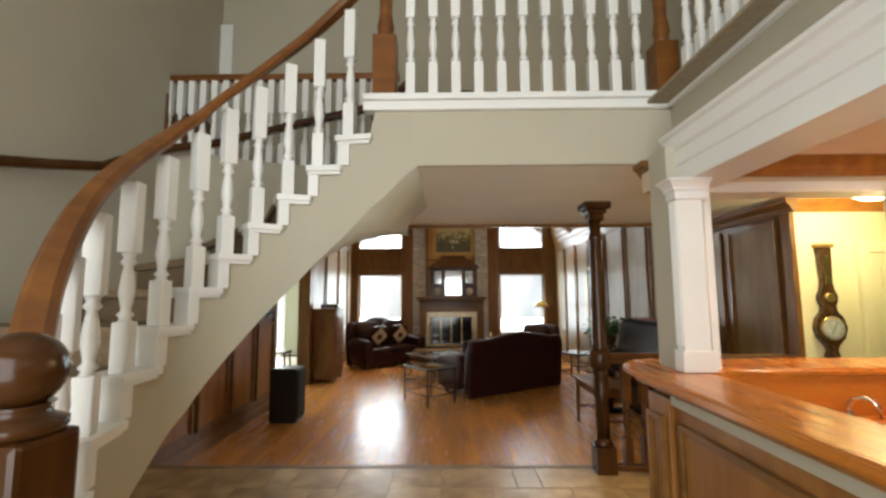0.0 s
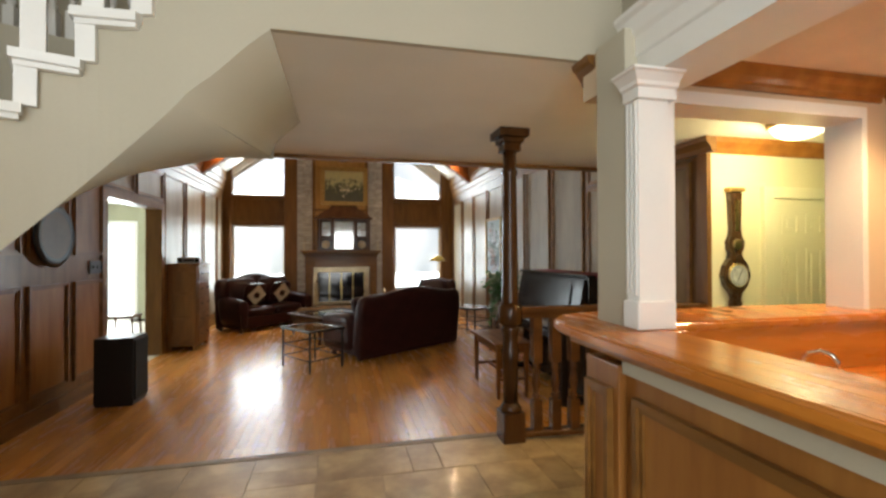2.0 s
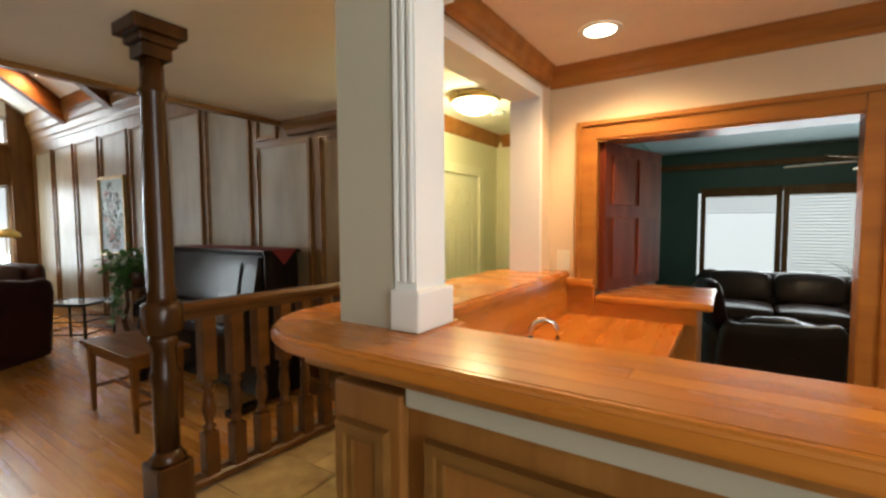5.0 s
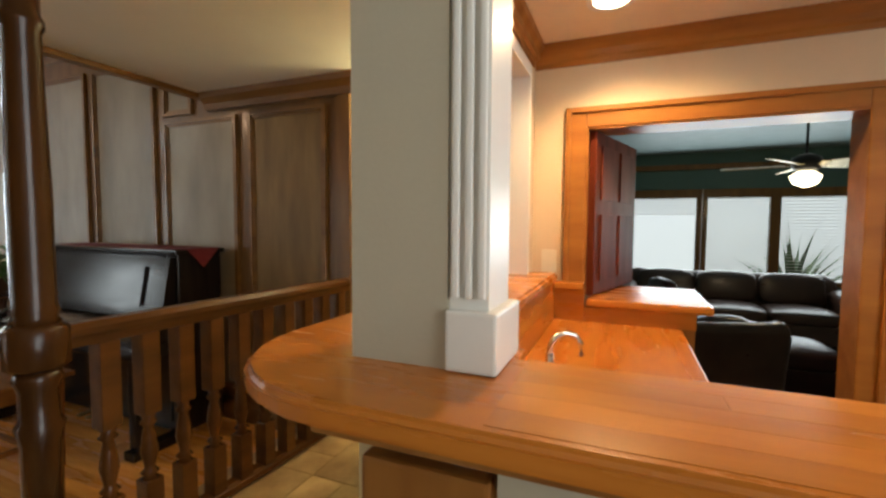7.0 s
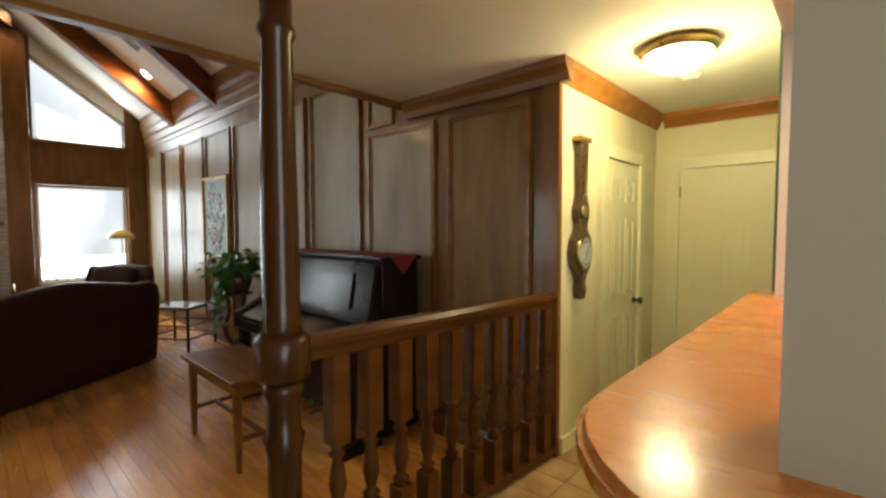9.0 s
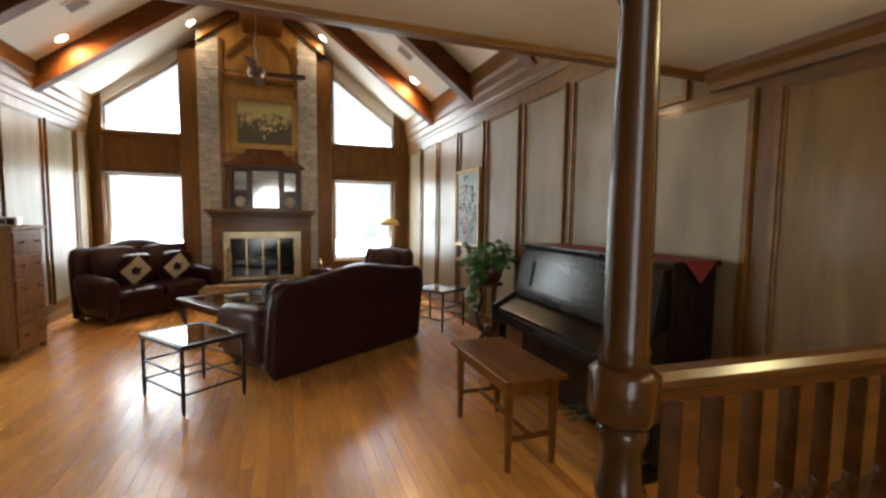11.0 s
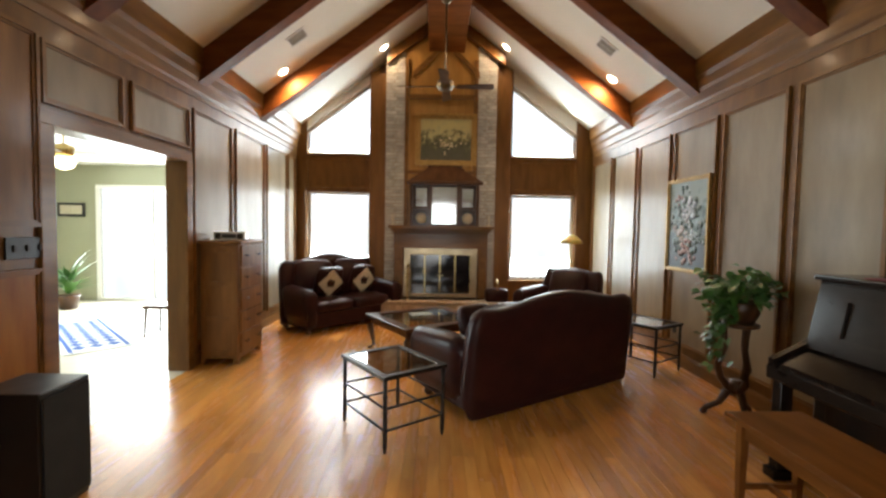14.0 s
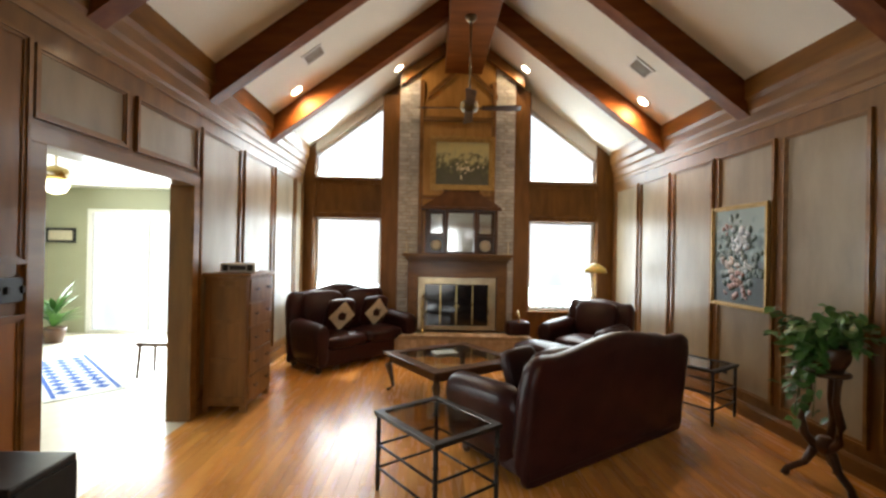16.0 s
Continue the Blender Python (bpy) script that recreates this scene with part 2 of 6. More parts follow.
def lathe(bm, profile, x=0, y=0, segs=14):
    rings = [[bm.verts.new((x + r * math.cos(2 * math.pi * i / segs), y + r * math.sin(2 * math.pi * i / segs), z)) for i in range(segs)] for r, z in profile]
    for p, q in zip(rings, rings[1:]):
        for i in range(segs):
            f = bm.faces.new((p[i], p[(i + 1) % segs], q[(i + 1) % segs], q[i]))
            f.smooth = True
    bm.faces.new(rings[0][::-1])
    bm.faces.new(rings[-1])
    return bm


def tube(bm, pts, r, segs=8):
    """A round bar along a line of points."""
    rings = []
    pts = [Vector(p) for p in pts]
    for i, p in enumerate(pts):
        d = (pts[min(i + 1, len(pts) - 1)] - pts[max(i - 1, 0)]).normalized()
        a = d.orthogonal().normalized() if abs(d.z) > 0.95 else d.cross(Vector((0, 0, 1))).normalized()
        c = d.cross(a)
        rr = r[i] if isinstance(r, (list, tuple)) else r
        rings.append([bm.verts.new(p + rr * (math.cos(2 * math.pi * k / segs) * a + math.sin(2 * math.pi * k / segs) * c)) for k in range(segs)])
    for p, q in zip(rings, rings[1:]):
        for k in range(segs):
            f = bm.faces.new((p[k], p[(k + 1) % segs], q[(k + 1) % segs], q[k]))
            f.smooth = True
    bm.faces.new(rings[0][::-1])
    bm.faces.new(rings[-1])
    bmesh.ops.recalc_face_normals(bm, faces=bm.faces[:])
    return bm


def sweep(bm, pts, section):
    """A section of (side, up) pairs carried upright along a line of points."""
    rings = []
    pts = [Vector(p) for p in pts]
    for i, p in enumerate(pts):
        d = pts[min(i + 1, len(pts) - 1)] - pts[max(i - 1, 0)]
        side = Vector((d.y, -d.x, 0)).normalized()
        rings.append([bm.verts.new(p + side * s + Vector((0, 0, u))) for s, u in section])
    n = len(section)
    for p, q in zip(rings, rings[1:]):
        for k in range(n):
            bm.faces.new((p[k], p[(k + 1) % n], q[(k + 1) % n], q[k]))
    bm.faces.new(rings[0][::-1])
    bm.faces.new(rings[-1])
    bmesh.ops.recalc_face_normals(bm, faces=bm.faces[:])
    return bm


def mesh_of(name, bm, material, smooth=False):
    me = bpy.data.meshes.new(name)
    if smooth:
        for f in bm.faces:
            f.smooth = True
    bm.to_mesh(me)
    bm.free()
    me.materials.append(material)
    return me


def part(name, bm, material, parent, label="", smooth=False):
    ob = new(name, mesh_of(name, bm, material, smooth))
    ob.parent = parent
    return tagged(ob, label)


def structure(name, bm, material, label="", category=""):
    return tagged(new(name, mesh_of(name, bm, material)), label, category, kind="structure")


def thing(name, label, category, m=None, group=""):
    ob = new(name)
    ob.empty_display_size = 0.1
    if m is not None:
        ob.matrix_basis = m
    return tagged(ob, label, category, group)


# ---------------------------------------------------------------- plan
XL, XR, XC = -1.89, 3.74, 0.92
TILE_Z, STEP_Y, GABLE_Y, EDGE_Y = 0.18, 4.38, 12.55, 5.42
FLAT_Z, DECK_Z, DECK_Y, RIDGE_Z, PITCH = 2.48, 2.87, 3.03, 5.53, 0.74


def roof(x):
    return RIDGE_Z - PITCH * abs(x - XC)


# floors
structure("floor_foyer_base", box(boxed(XL, 3.9, -2.0, STEP_Y - 0.02, -0.1, TILE_Z - 0.012), 3.902, 5.5, 3.0, STEP_Y - 0.02, -0.1, TILE_Z - 0.012), GROUT, "grey grout bed under slate tiles", "floor")
floor = structure("floor_living", boxed(XL, XR + 0.1, STEP_Y - 0.02, GABLE_Y + 0.3, -0.12, -0.02), GROUT, "oak strip floor of the sunken living room", "floor")
structure("floor_sunroom", boxed(-7.0, XL - 0.002, 5.4, 13.2, -0.12, 0.0), SUNTILE, "pale sunlit tiled floor of the sunroom", "floor")
structure("floor_den", boxed(3.9, 9.1, -2.0, 3.0, -0.1, 0.0), mat("den_carpet", (0.2, 0.18, 0.15), 0.95, var=0.1, scale=30, bump=0.5, fine=200), "grey carpet of the dark green den", "floor")
structure("step_nosing", boxed(XL, 3.7, STEP_Y - 0.04, STEP_Y + 0.025, 0.02, TILE_Z + 0.003, bevel=0.008), mat("slate_edge", (0.3, 0.215, 0.12), 0.5, var=0.2, scale=5, bump=0.3, fine=25), "worn slate edge of the tiled step", "step")

# living room walls
bm = bmesh.new()
box(bm, XR, XR + 0.16, 4.13, GABLE_Y + 0.2, -0.1, 3.6)
wall_right = structure("wall_east", bm, STILE, "walnut-stained panelled living room wall", "wall")
bm = bmesh.new()
box(bm, XL - 0.2, XL, 4.32, 7.2, -0.1, 3.6)
box(bm, XL - 0.2, XL, 7.2, 8.82, 2.26, 3.6)
box(bm, XL - 0.2, XL, 8.82, GABLE_Y + 0.2, -0.1, 3.6)
wall_left = structure("wall_west", bm, STILE, "walnut-stained panelled wall with a wide opening", "wall")
bm = bmesh.new()
box(bm, XL - 0.2, XL, -2.0, 4.32, -0.1, 5.6)
box(bm, XL - 0.2, XL, 4.32, EDGE_Y, 3.6, 5.6)
structure("wall_foyer_west", bm, BEIGE, "tall beige painted foyer wall", "wall")

# gable wall with four windows
WIN = ((-1.69, -0.5), (2.2, 3.42))
bm = bmesh.new()
y0, y1 = GABLE_Y, GABLE_Y + 0.2
xs = [XL - 0.2, -1.69, -0.5, 2.2, 3.42, XR + 0.16]
for a, b in ((xs[0], xs[1]), (xs[2], xs[3]), (xs[4], xs[5])):
    top = [(a, roof(a) + 0.3), (b, roof(b) + 0.3)]
    if a < XC < b:
        top.insert(1, (XC, roof(XC) + 0.3))
    prism(bm, [(b, -0.1), (a, -0.1)] + top, "y", y0, y1)
for a, b in WIN:
    box(bm, a, b, y0, y1, -0.1, 0.62)
    box(bm, a, b, y0, y1, 2.25, 2.97)
    ta, tb = (3.42, 4.31) if a < 0 else (4.31, 3.42)
    structure("wall_gable_rake", prism(bmesh.new(), [(a, ta), (a, roof(a) + 0.3), (b, roof(b) + 0.3), (b, tb)], "y", y0, y1), CEIL, "cream-painted strip between window and roof slope", "wall")
wall_gable = structure("wall_gable", bm, STILE, "walnut-panelled gable wall with tall windows", "wall")
for i, (a, b) in enumerate(WIN):
    ta, tb = (3.42, 4.31) if a < 0 else (4.31, 3.42)
    w = structure(f"window_{i * 2 + 1}", boxed(a - 0.04, b + 0.04, y0 - 0.05, y0 + 0.02, 0.58, 0.62, bevel=0.008), TRIMX, "tall living room window with bright daylight", "window")
    bm = bmesh.new()
    for c, d, e, f in ((a, a + 0.04, 0.62, 2.25), (b - 0.04, b, 0.62, 2.25), (a + 0.04, b - 0.04, 0.62, 0.66), (a + 0.04, b - 0.04, 2.21, 2.25)):
        box(bm, c, d, y0 + 0.08, y0 + 0.14, e, f)
    part("frame", bm, WHITE, w)
    pane = part("pane", boxed(a + 0.04, b - 0.04, y0 + 0.1, y0 + 0.106, 0.66, 2.21), GLASS, w)
    pane.visible_shadow = False
    w = structure(f"window_{i * 2 + 2}", boxed(a - 0.03, b + 0.03, y0 - 0.04, y0 + 0.02, 2.93, 2.97, bevel=0.008), TRIMX, "slant-topped upper gable window with bright daylight", "window")
    bm = bmesh.new()
    prism(bm, [(a, ta - 0.05), (a, ta), (b, tb), (b, tb - 0.05)], "y", y0 + 0.08, y0 + 0.14)
    box(bm, a, b, y0 + 0.08, y0 + 0.14, 2.97, 3.01)
    part("frame", bm, WHITE, w)
    bm = prism(bmesh.new(), [(a, 3.01), (a, ta - 0.05), (b, tb - 0.05), (b, 3.01)], "y", y0 + 0.1, y0 + 0.106)
    pane = part("pane", bm, GLASS, w)
    pane.visible_shadow = False
structure("backdrop_garden", boxed(-4, 6, 15.5, 15.6, -1, 7), OUTSIDE, "overexposed bright garden outside the windows", "backdrop")

# vaulted ceiling, upper wall over the flat ceiling
bm = bmesh.new()
prism(bm, [(XL - 0.2, roof(XL - 0.2)), (XC, RIDGE_Z), (XR + 0.2, roof(XR + 0.2)), (XR + 0.2, roof(XR + 0.2) + 0.15), (XC, RIDGE_Z + 0.15), (XL - 0.2, roof(XL - 0.2) + 0.15)], "y", EDGE_Y, GABLE_Y + 0.2)
structure("ceiling_vault", bm, CEIL, "cream-painted vaulted ceiling", "ceiling")
bm = bmesh.new()
prism(bm, [(XL - 0.2, FLAT_Z + 0.02), (XR + 0.2, FLAT_Z + 0.02), (XR + 0.2, roof(XR)), (XC, RIDGE_Z + 0.1), (XL - 0.2, roof(XL))], "y", EDGE_Y - 0.12, EDGE_Y)
structure("wall_loft", bm, BEIGE, "beige wall over the flat ceiling", "wall")
structure("trim_ceiling_edge", boxed(XL, XR - 0.02, EDGE_Y - 0.04, EDGE_Y + 0.03, FLAT_Z - 0.035, FLAT_Z + 0.1, bevel=0.006), TRIMX, "dark wood edge of the flat ceiling", "trim")
bm = bmesh.new()
box(bm, 0.45, XR, DECK_Y + 0.03, EDGE_Y - 0.04, FLAT_Z, DECK_Z - 0.02)
box(bm, XL, 0.45, 4.4, EDGE_Y - 0.04, FLAT_Z, DECK_Z - 0.02)
structure("ceiling_flat", bm, CEIL, "cream flat ceiling under the upper hall", "ceiling")
structure("ceiling_hall", boxed(XR, 5.6, 2.9, 4.1, FLAT_Z, FLAT_Z + 0.1), CEIL, "cream hall ceiling", "ceiling")

# beams
for ya, yb in ((5.9, 5.9), (7.45, 7.4), (9.03, 9.03), (10.7, 10.7)):
    for s, y in ((-1, ya), (1, yb)):
        xa = XR if s > 0 else XL
        pts = [(XC + s * 0.1, roof(XC + 0.1) + 0.05), (XC + s * 0.1, roof(XC + 0.1) - 0.32), (xa, roof(xa) - 0.33), (xa, roof(xa) + 0.05)]
        bm = prism(bmesh.new(), pts, "y", y, y + 0.17)
        ob = new("ceiling_beam", mesh_of("ceiling_beam", bm, BEAM))
        tagged(ob, "dark-stained wooden rafter beam across the vaulted ceiling", "beam", "rafter beams", "structure")
bm = bmesh.new()
box(bm, XC - 0.32, XC + 0.32, EDGE_Y, GABLE_Y, RIDGE_Z - 0.77, RIDGE_Z + 0.02, bevel=0.01)
structure("ridge_beam", bm, BEAM, "dark-stained boxed ridge beam", "beam")
for s in (-1, 1):
    xa = XR if s > 0 else XL
    t = s * -1
    prof = [(xa, 2.98), (xa + t * 0.015, 2.98), (xa + t * 0.02, 3.04), (xa + t * 0.035, 3.06), (xa + t * 0.04, 3.16), (xa + t * 0.06, 3.19), (xa + t * 0.07, 3.28), (xa + t * 0.1, 3.32), (xa + t * 0.1, roof(xa + t * 0.1) + 0.02), (xa, roof(xa) + 0.02)]
    structure("trim_crown", prism(bmesh.new(), prof, "y", EDGE_Y + 0.002, GABLE_Y - 0.072), TRIM, "deep stepped walnut crown moulding", "trim")
    structure("baseboard", prism(bmesh.new(), [(xa, 0), (xa + t * 0.02, 0), (xa + t * 0.02, 0.12), (xa + t * 0.008, 0.15), (xa, 0.15)], "y", STEP_Y + 0.05, GABLE_Y - 0.01) if s > 0 else prism(prism(bmesh.new(), [(xa, 0), (xa + t * 0.02, 0), (xa + t * 0.02, 0.15), (xa, 0.15)], "y", STEP_Y + 0.05, 7.06), [(xa, 0), (xa + t * 0.02, 0), (xa + t * 0.02, 0.15), (xa, 0.15)], "y", 8.95, GABLE_Y - 0.01), TRIM, "walnut baseboard", "baseboard")


def wall_panel(parent, plane, at, sign, a0, a1, z0, z1, material=PANEL):
    """A framed panel on a wall: a thin sheet and a stepped moulding round it. plane is the wall's normal axis."""
    def slab(bm, u0, u1, w0, w1, d0, d1, bv=0.0):
        lo, hi = sorted((at + sign * d0, at + sign * d1))
        return box(bm, lo, hi, u0, u1, w0, w1, bv) if plane == "x" else box(bm, u0, u1, lo, hi, w0, w1, bv)
    part("panel", slab(bmesh.new(), a0 + 0.03, a1 - 0.03, z0 + 0.03, z1 - 0.03, 0.0, 0.006), material, parent)
    bm = bmesh.new()
    for d, w, h in ((0.0, 0.026, 0.028), (0.026, 0.018, 0.016)):
        slab(bm, a0 + d, a1 - d, z0 + d, z0 + d + w, 0.001, h)
        slab(bm, a0 + d, a1 - d, z1 - d - w, z1 - d, 0.001, h)
        slab(bm, a0 + d, a0 + d + w, z0 + d + w, z1 - d - w, 0.001, h)
        slab(bm, a1 - d - w, a1 - d, z0 + d + w, z1 - d - w, 0.001, h)
    part("moulding", bm, TRIM, parent)


edges = [5.94, 6.84, 7.72, 8.66, 9.6, 10.56, 11.5, 12.44]
for a, b in zip(edges, edges[1:]):
    wall_panel(wall_right, "x", XR, -1, a + 0.05, b - 0.05, 0.24, 2.83)
wall_panel(wall_right, "x", XR, -1, 5.56, 5.88, 2.36, 2.83)
wall_panel(wall_right, "x", XR, -1, 5.1, 5.88, 0.24, 2.32)
wall_panel(wall_right, "x", XR, -1, 4.3, 4.98, 0.24, 2.32, HALLPANEL)
for a, b in ((8.97, 9.88), (9.98, 10.95), (11.05, 11.95), (12.02, 12.4)):
    wall_panel(wall_left, "x", XL, 1, a, b, 0.24, 2.86)
for a, b in ((4.42, 5.02), (5.12, 5.74), (5.84, 6.44), (6.54, 7.1)):
    wall_panel(wall_left, "x", XL, 1, a, b, 0.24, 1.28, BARFRONT)
    wall_panel(wall_left, "x", XL, 1, a, b, 1.56, 2.86 if a > 5.8 else 2.4, CABW)
for a, b in ((7.12, 7.9), (8.0, 8.9)):
    wall_panel(wall_left, "x", XL, 1, a, b, 2.4, 2.83)
bm = bmesh.new()
for a, b, c, d in ((7.08, 7.2, 0, 2.26), (8.82, 8.93, 0, 2.26), (7.08, 8.93, 2.26, 2.36)):
    box(bm, XL - 0.002, XL + 0.03, a, b, c, d, 0.006)
structure("trim_opening", bm, TRIM, "walnut casing round the sunroom opening", "trim")
# gable panelling between the windows
for a, b in WIN:
    wall_panel(wall_gable, "y", GABLE_Y, -1, a - 0.02, b + 0.02, 2.33, 2.9, STILE)
    bm = bmesh.new()
    for c in (a - 0.11, b + 0.02):
        box(bm, c, c + 0.09, GABLE_Y - 0.035, GABLE_Y, 0.15, 2.92, 0.006)
    structure("trim_window", bm, STILE, "walnut casing beside the windows", "trim")

# ---------------------------------------------------------------- foyer shell and upper floor
structure("wall_foyer_south", boxed(-2.2, 9.2, -2.2, -2.0, -0.1, 5.6), BEIGE, "beige foyer wall by the entrance", "wall")
structure("ceiling_foyer", boxed(-2.2, 4.1, -2.0, EDGE_Y, 5.5, 5.6), CEIL, "high cream foyer ceiling", "ceiling")
structure("wall_upper_east", boxed(3.9, 4.05, -2.0, EDGE_Y - 0.12, FLAT_Z + 0.1, 5.5), BEIGE, "beige wall of the upper hall", "wall")
structure("wall_loft_back", boxed(XL, 4.05, EDGE_Y - 0.16, EDGE_Y - 0.122, DECK_Z, 5.5), BEIGE, "beige back wall of the upper hall", "wall")
bm = boxed(0.27, 3.9, DECK_Y, EDGE_Y - 0.16, DECK_Z - 0.018, DECK_Z)
box(bm, XL, 0.268, 4.35, EDGE_Y - 0.16, DECK_Z - 0.018, DECK_Z)
box(bm, 2.03, 3.9, -2.0, DECK_Y - 0.002, DECK_Z - 0.018, DECK_Z)
structure("floor_upper", bm, mat("beige_carpet", (0.35, 0.28, 0.19), 0.95, var=0.1, scale=30, bump=0.5, fine=200), "beige carpet of the upper hall", "floor")
BX, NOSE_Z = 2.17, 2.93
structure("wall_balcony_front", boxed(0.565, BX + 0.02, DECK_Y, DECK_Y + 0.03, FLAT_Z - 0.002, NOSE_Z - 0.1), BEIGE, "beige face of the balcony", "wall")
bm = boxed(0.25, BX, DECK_Y - 0.035, DECK_Y + 0.05, NOSE_Z - 0.1, NOSE_Z - 0.04, bevel=0.006)
box(bm, 0.25, BX, DECK_Y - 0.06, DECK_Y + 0.08, NOSE_Z - 0.04, NOSE_Z, 0.008)
structure("trim_balcony_front", bm, WHITE, "white moulded nosing of the balcony", "trim")
# white entablature over the bar, running along the foyer
structure("wall_balcony_side", boxed(BX + 0.02, BX + 0.2, -2.0, DECK_Y - 0.002, 2.48, NOSE_Z - 0.1), BEIGE, "beige face of the side balcony", "wall")
bm = boxed(BX - 0.015, BX + 0.1, -2.0, DECK_Y - 0.037, NOSE_Z - 0.1, NOSE_Z - 0.04, bevel=0.006)
box(bm, BX - 0.04, BX + 0.12, -2.0, DECK_Y - 0.062, NOSE_Z - 0.04, NOSE_Z, 0.008)
structure("trim_balcony_side", bm, WHITE, "white moulded nosing of the side balcony", "trim")
EX = 2.04
prof = [(EX, 2.265), (EX + 0.24, 2.265), (EX + 0.24, 2.55), (EX - 0.05, 2.55), (EX - 0.05, 2.53), (EX - 0.035, 2.515), (EX - 0.025, 2.46), (EX - 0.01, 2.44), (EX - 0.01, 2.37), (EX, 2.36)]
structure("beam_bar_front", prism(bmesh.new(), prof, "y", -2.0, 2.8), WHITE, "white painted entablature beam over the bar", "beam")


def baluster(h, material, name="baluster", r=0.021, square=0.043, turn0=0.26, turn1=0.62):
    """A turned baluster of height h, square at foot and head."""
    s = square / 2
    bm = boxed(-s, s, -s, s, 0, h * turn0, bevel=0.004)
    box(bm, -s, s, -s, s, h * turn1, h, 0.004)
    t = h * (turn1 - turn0)
    z = h * turn0
    prof = [(s * 0.9, 0), (s * 0.62, 0.05), (s * 1.0, 0.1), (s * 0.55, 0.16), (s * 0.62, 0.22), (s * 0.95, 0.42), (s * 0.72, 0.66), (s * 0.5, 0.8), (s * 0.95, 0.86), (s * 0.6, 0.92), (s * 0.9, 1.0)]
    lathe(bm, [(a, z + b * t) for a, b in prof], segs=10)
    return mesh_of(name, bm, material)


WB = baluster(0.86, WHITE, square=0.06)
SB = baluster(0.86, WHITE, square=0.072)


def stand(name, me, x, y, z, parent, turn=0.0):
    ob = new(name, me)
    ob.matrix_basis = pose(x, y, z, 0, 0, turn)
    ob.parent = parent
    return ob


RAIL = [(-0.032, 0), (0.032, 0), (0.042, 0.02), (0.04, 0.045), (0.022, 0.066), (-0.022, 0.066), (-0.04, 0.045), (-0.042, 0.02)]
rail_front = thing("balcony_railing", "white turned balusters under an oiled wooden balcony rail", "railing")
for k in range(11):
    stand("baluster", WB, 0.546 + k * 0.1455, DECK_Y + 0.01, NOSE_Z, rail_front)
part("handrail", sweep(bmesh.new(), [(0.36, DECK_Y + 0.01, NOSE_Z + 0.86), (BX + 0.02, DECK_Y + 0.01, NOSE_Z + 0.86)], RAIL), RAILW, rail_front)
rail_side = thing("balcony_railing", "white turned balusters of the side balcony railing", "railing")
for k in range(34):
    stand("baluster", WB, BX + 0.06, 2.86 - k * 0.14, NOSE_Z, rail_side)
part("handrail", sweep(bmesh.new(), [(BX + 0.06, 2.95, NOSE_Z + 0.86), (BX + 0.06, -1.9, NOSE_Z + 0.86)], RAIL), RAILW, rail_side)
rail_back = thing("balcony_railing", "white baluster railing along the stairwell upstairs", "railing")
for k in range(20):
    stand("baluster", WB, -1.9 + k * 0.11, 4.4, DECK_Z + 0.012, rail_back)
part("handrail", sweep(bmesh.new(), [(XL, 4.4, DECK_Z + 0.872), (0.32, 4.4, DECK_Z + 0.872)], RAIL), RAILW, rail_back)
part("nosing", boxed(XL, 0.26, 4.34, 4.46, DECK_Z - 0.05, DECK_Z + 0.012), WHITE, rail_back)


def newel(x, y, z, h):
    t = thing("newel_post", "stained wooden newel post with turned details", "post", pose(x, y, z), "newel posts")
    part("post", boxed(-0.075, 0.075, -0.075, 0.075, 0, h * 0.35, bevel=0.008), RAILW, t)
    part("shaft", lathe(bmesh.new(), [(0.058, h * 0.35), (0.045, h * 0.38), (0.056, h * 0.42), (0.04, h * 0.5), (0.052, h * 0.8), (0.045, h * 0.83), (0.058, h * 0.85)], segs=20), RAILW, t)
    part("cap", boxed(-0.058, 0.058, -0.058, 0.058, h * 0.85, h, bevel=0.008), RAILW, t)
    return t


newel(0.38, DECK_Y + 0.03, NOSE_Z, 1.15)
newel(BX + 0.05, DECK_Y + 0.12, DECK_Z, 1.3)
newel(-1.96, 4.4, DECK_Z, 1.1)

# ---------------------------------------------------------------- curved stair
RISE = (DECK_Z - TILE_Z) / 14
KNOTS = {-2: (0.7, 3.031), -1: (0.5, 3.031), 0: (0.29, 3.036), 2: (-0.09, 3.07), 4: (-0.4, 2.93), 6: (-0.6, 2.69), 7: (-0.65, 2.5), 8: (-0.645, 2.27), 9: (-0.59, 2.03), 10: (-0.5, 1.82), 11: (-0.4, 1.64), 12: (-0.29, 1.49), 13: (-0.19, 1.36), 14: (-0.1, 1.25)}


def inner(k):
    """The stair's inner edge at step k, counted down from the landing."""
    ks = sorted(KNOTS)
    i = max(j for j in range(len(ks) - 1) if ks[j] <= k or j == 0)
    a, b = ks[i], ks[min(i + 1, len(ks) - 1)]
    p0, p3 = Vector(KNOTS[ks[max(i - 1, 0)]]), Vector(KNOTS[ks[min(i + 2, len(ks) - 1)]])
    p1, p2, u = Vector(KNOTS[a]), Vector(KNOTS[b]), (k - a) / (b - a)
    return 0.5 * (2 * p1 + (p2 - p0) * u + (2 * p0 - 5 * p1 + 4 * p2 - p3) * u * u + (3 * p1 - p0 - 3 * p2 + p3) * u ** 3)


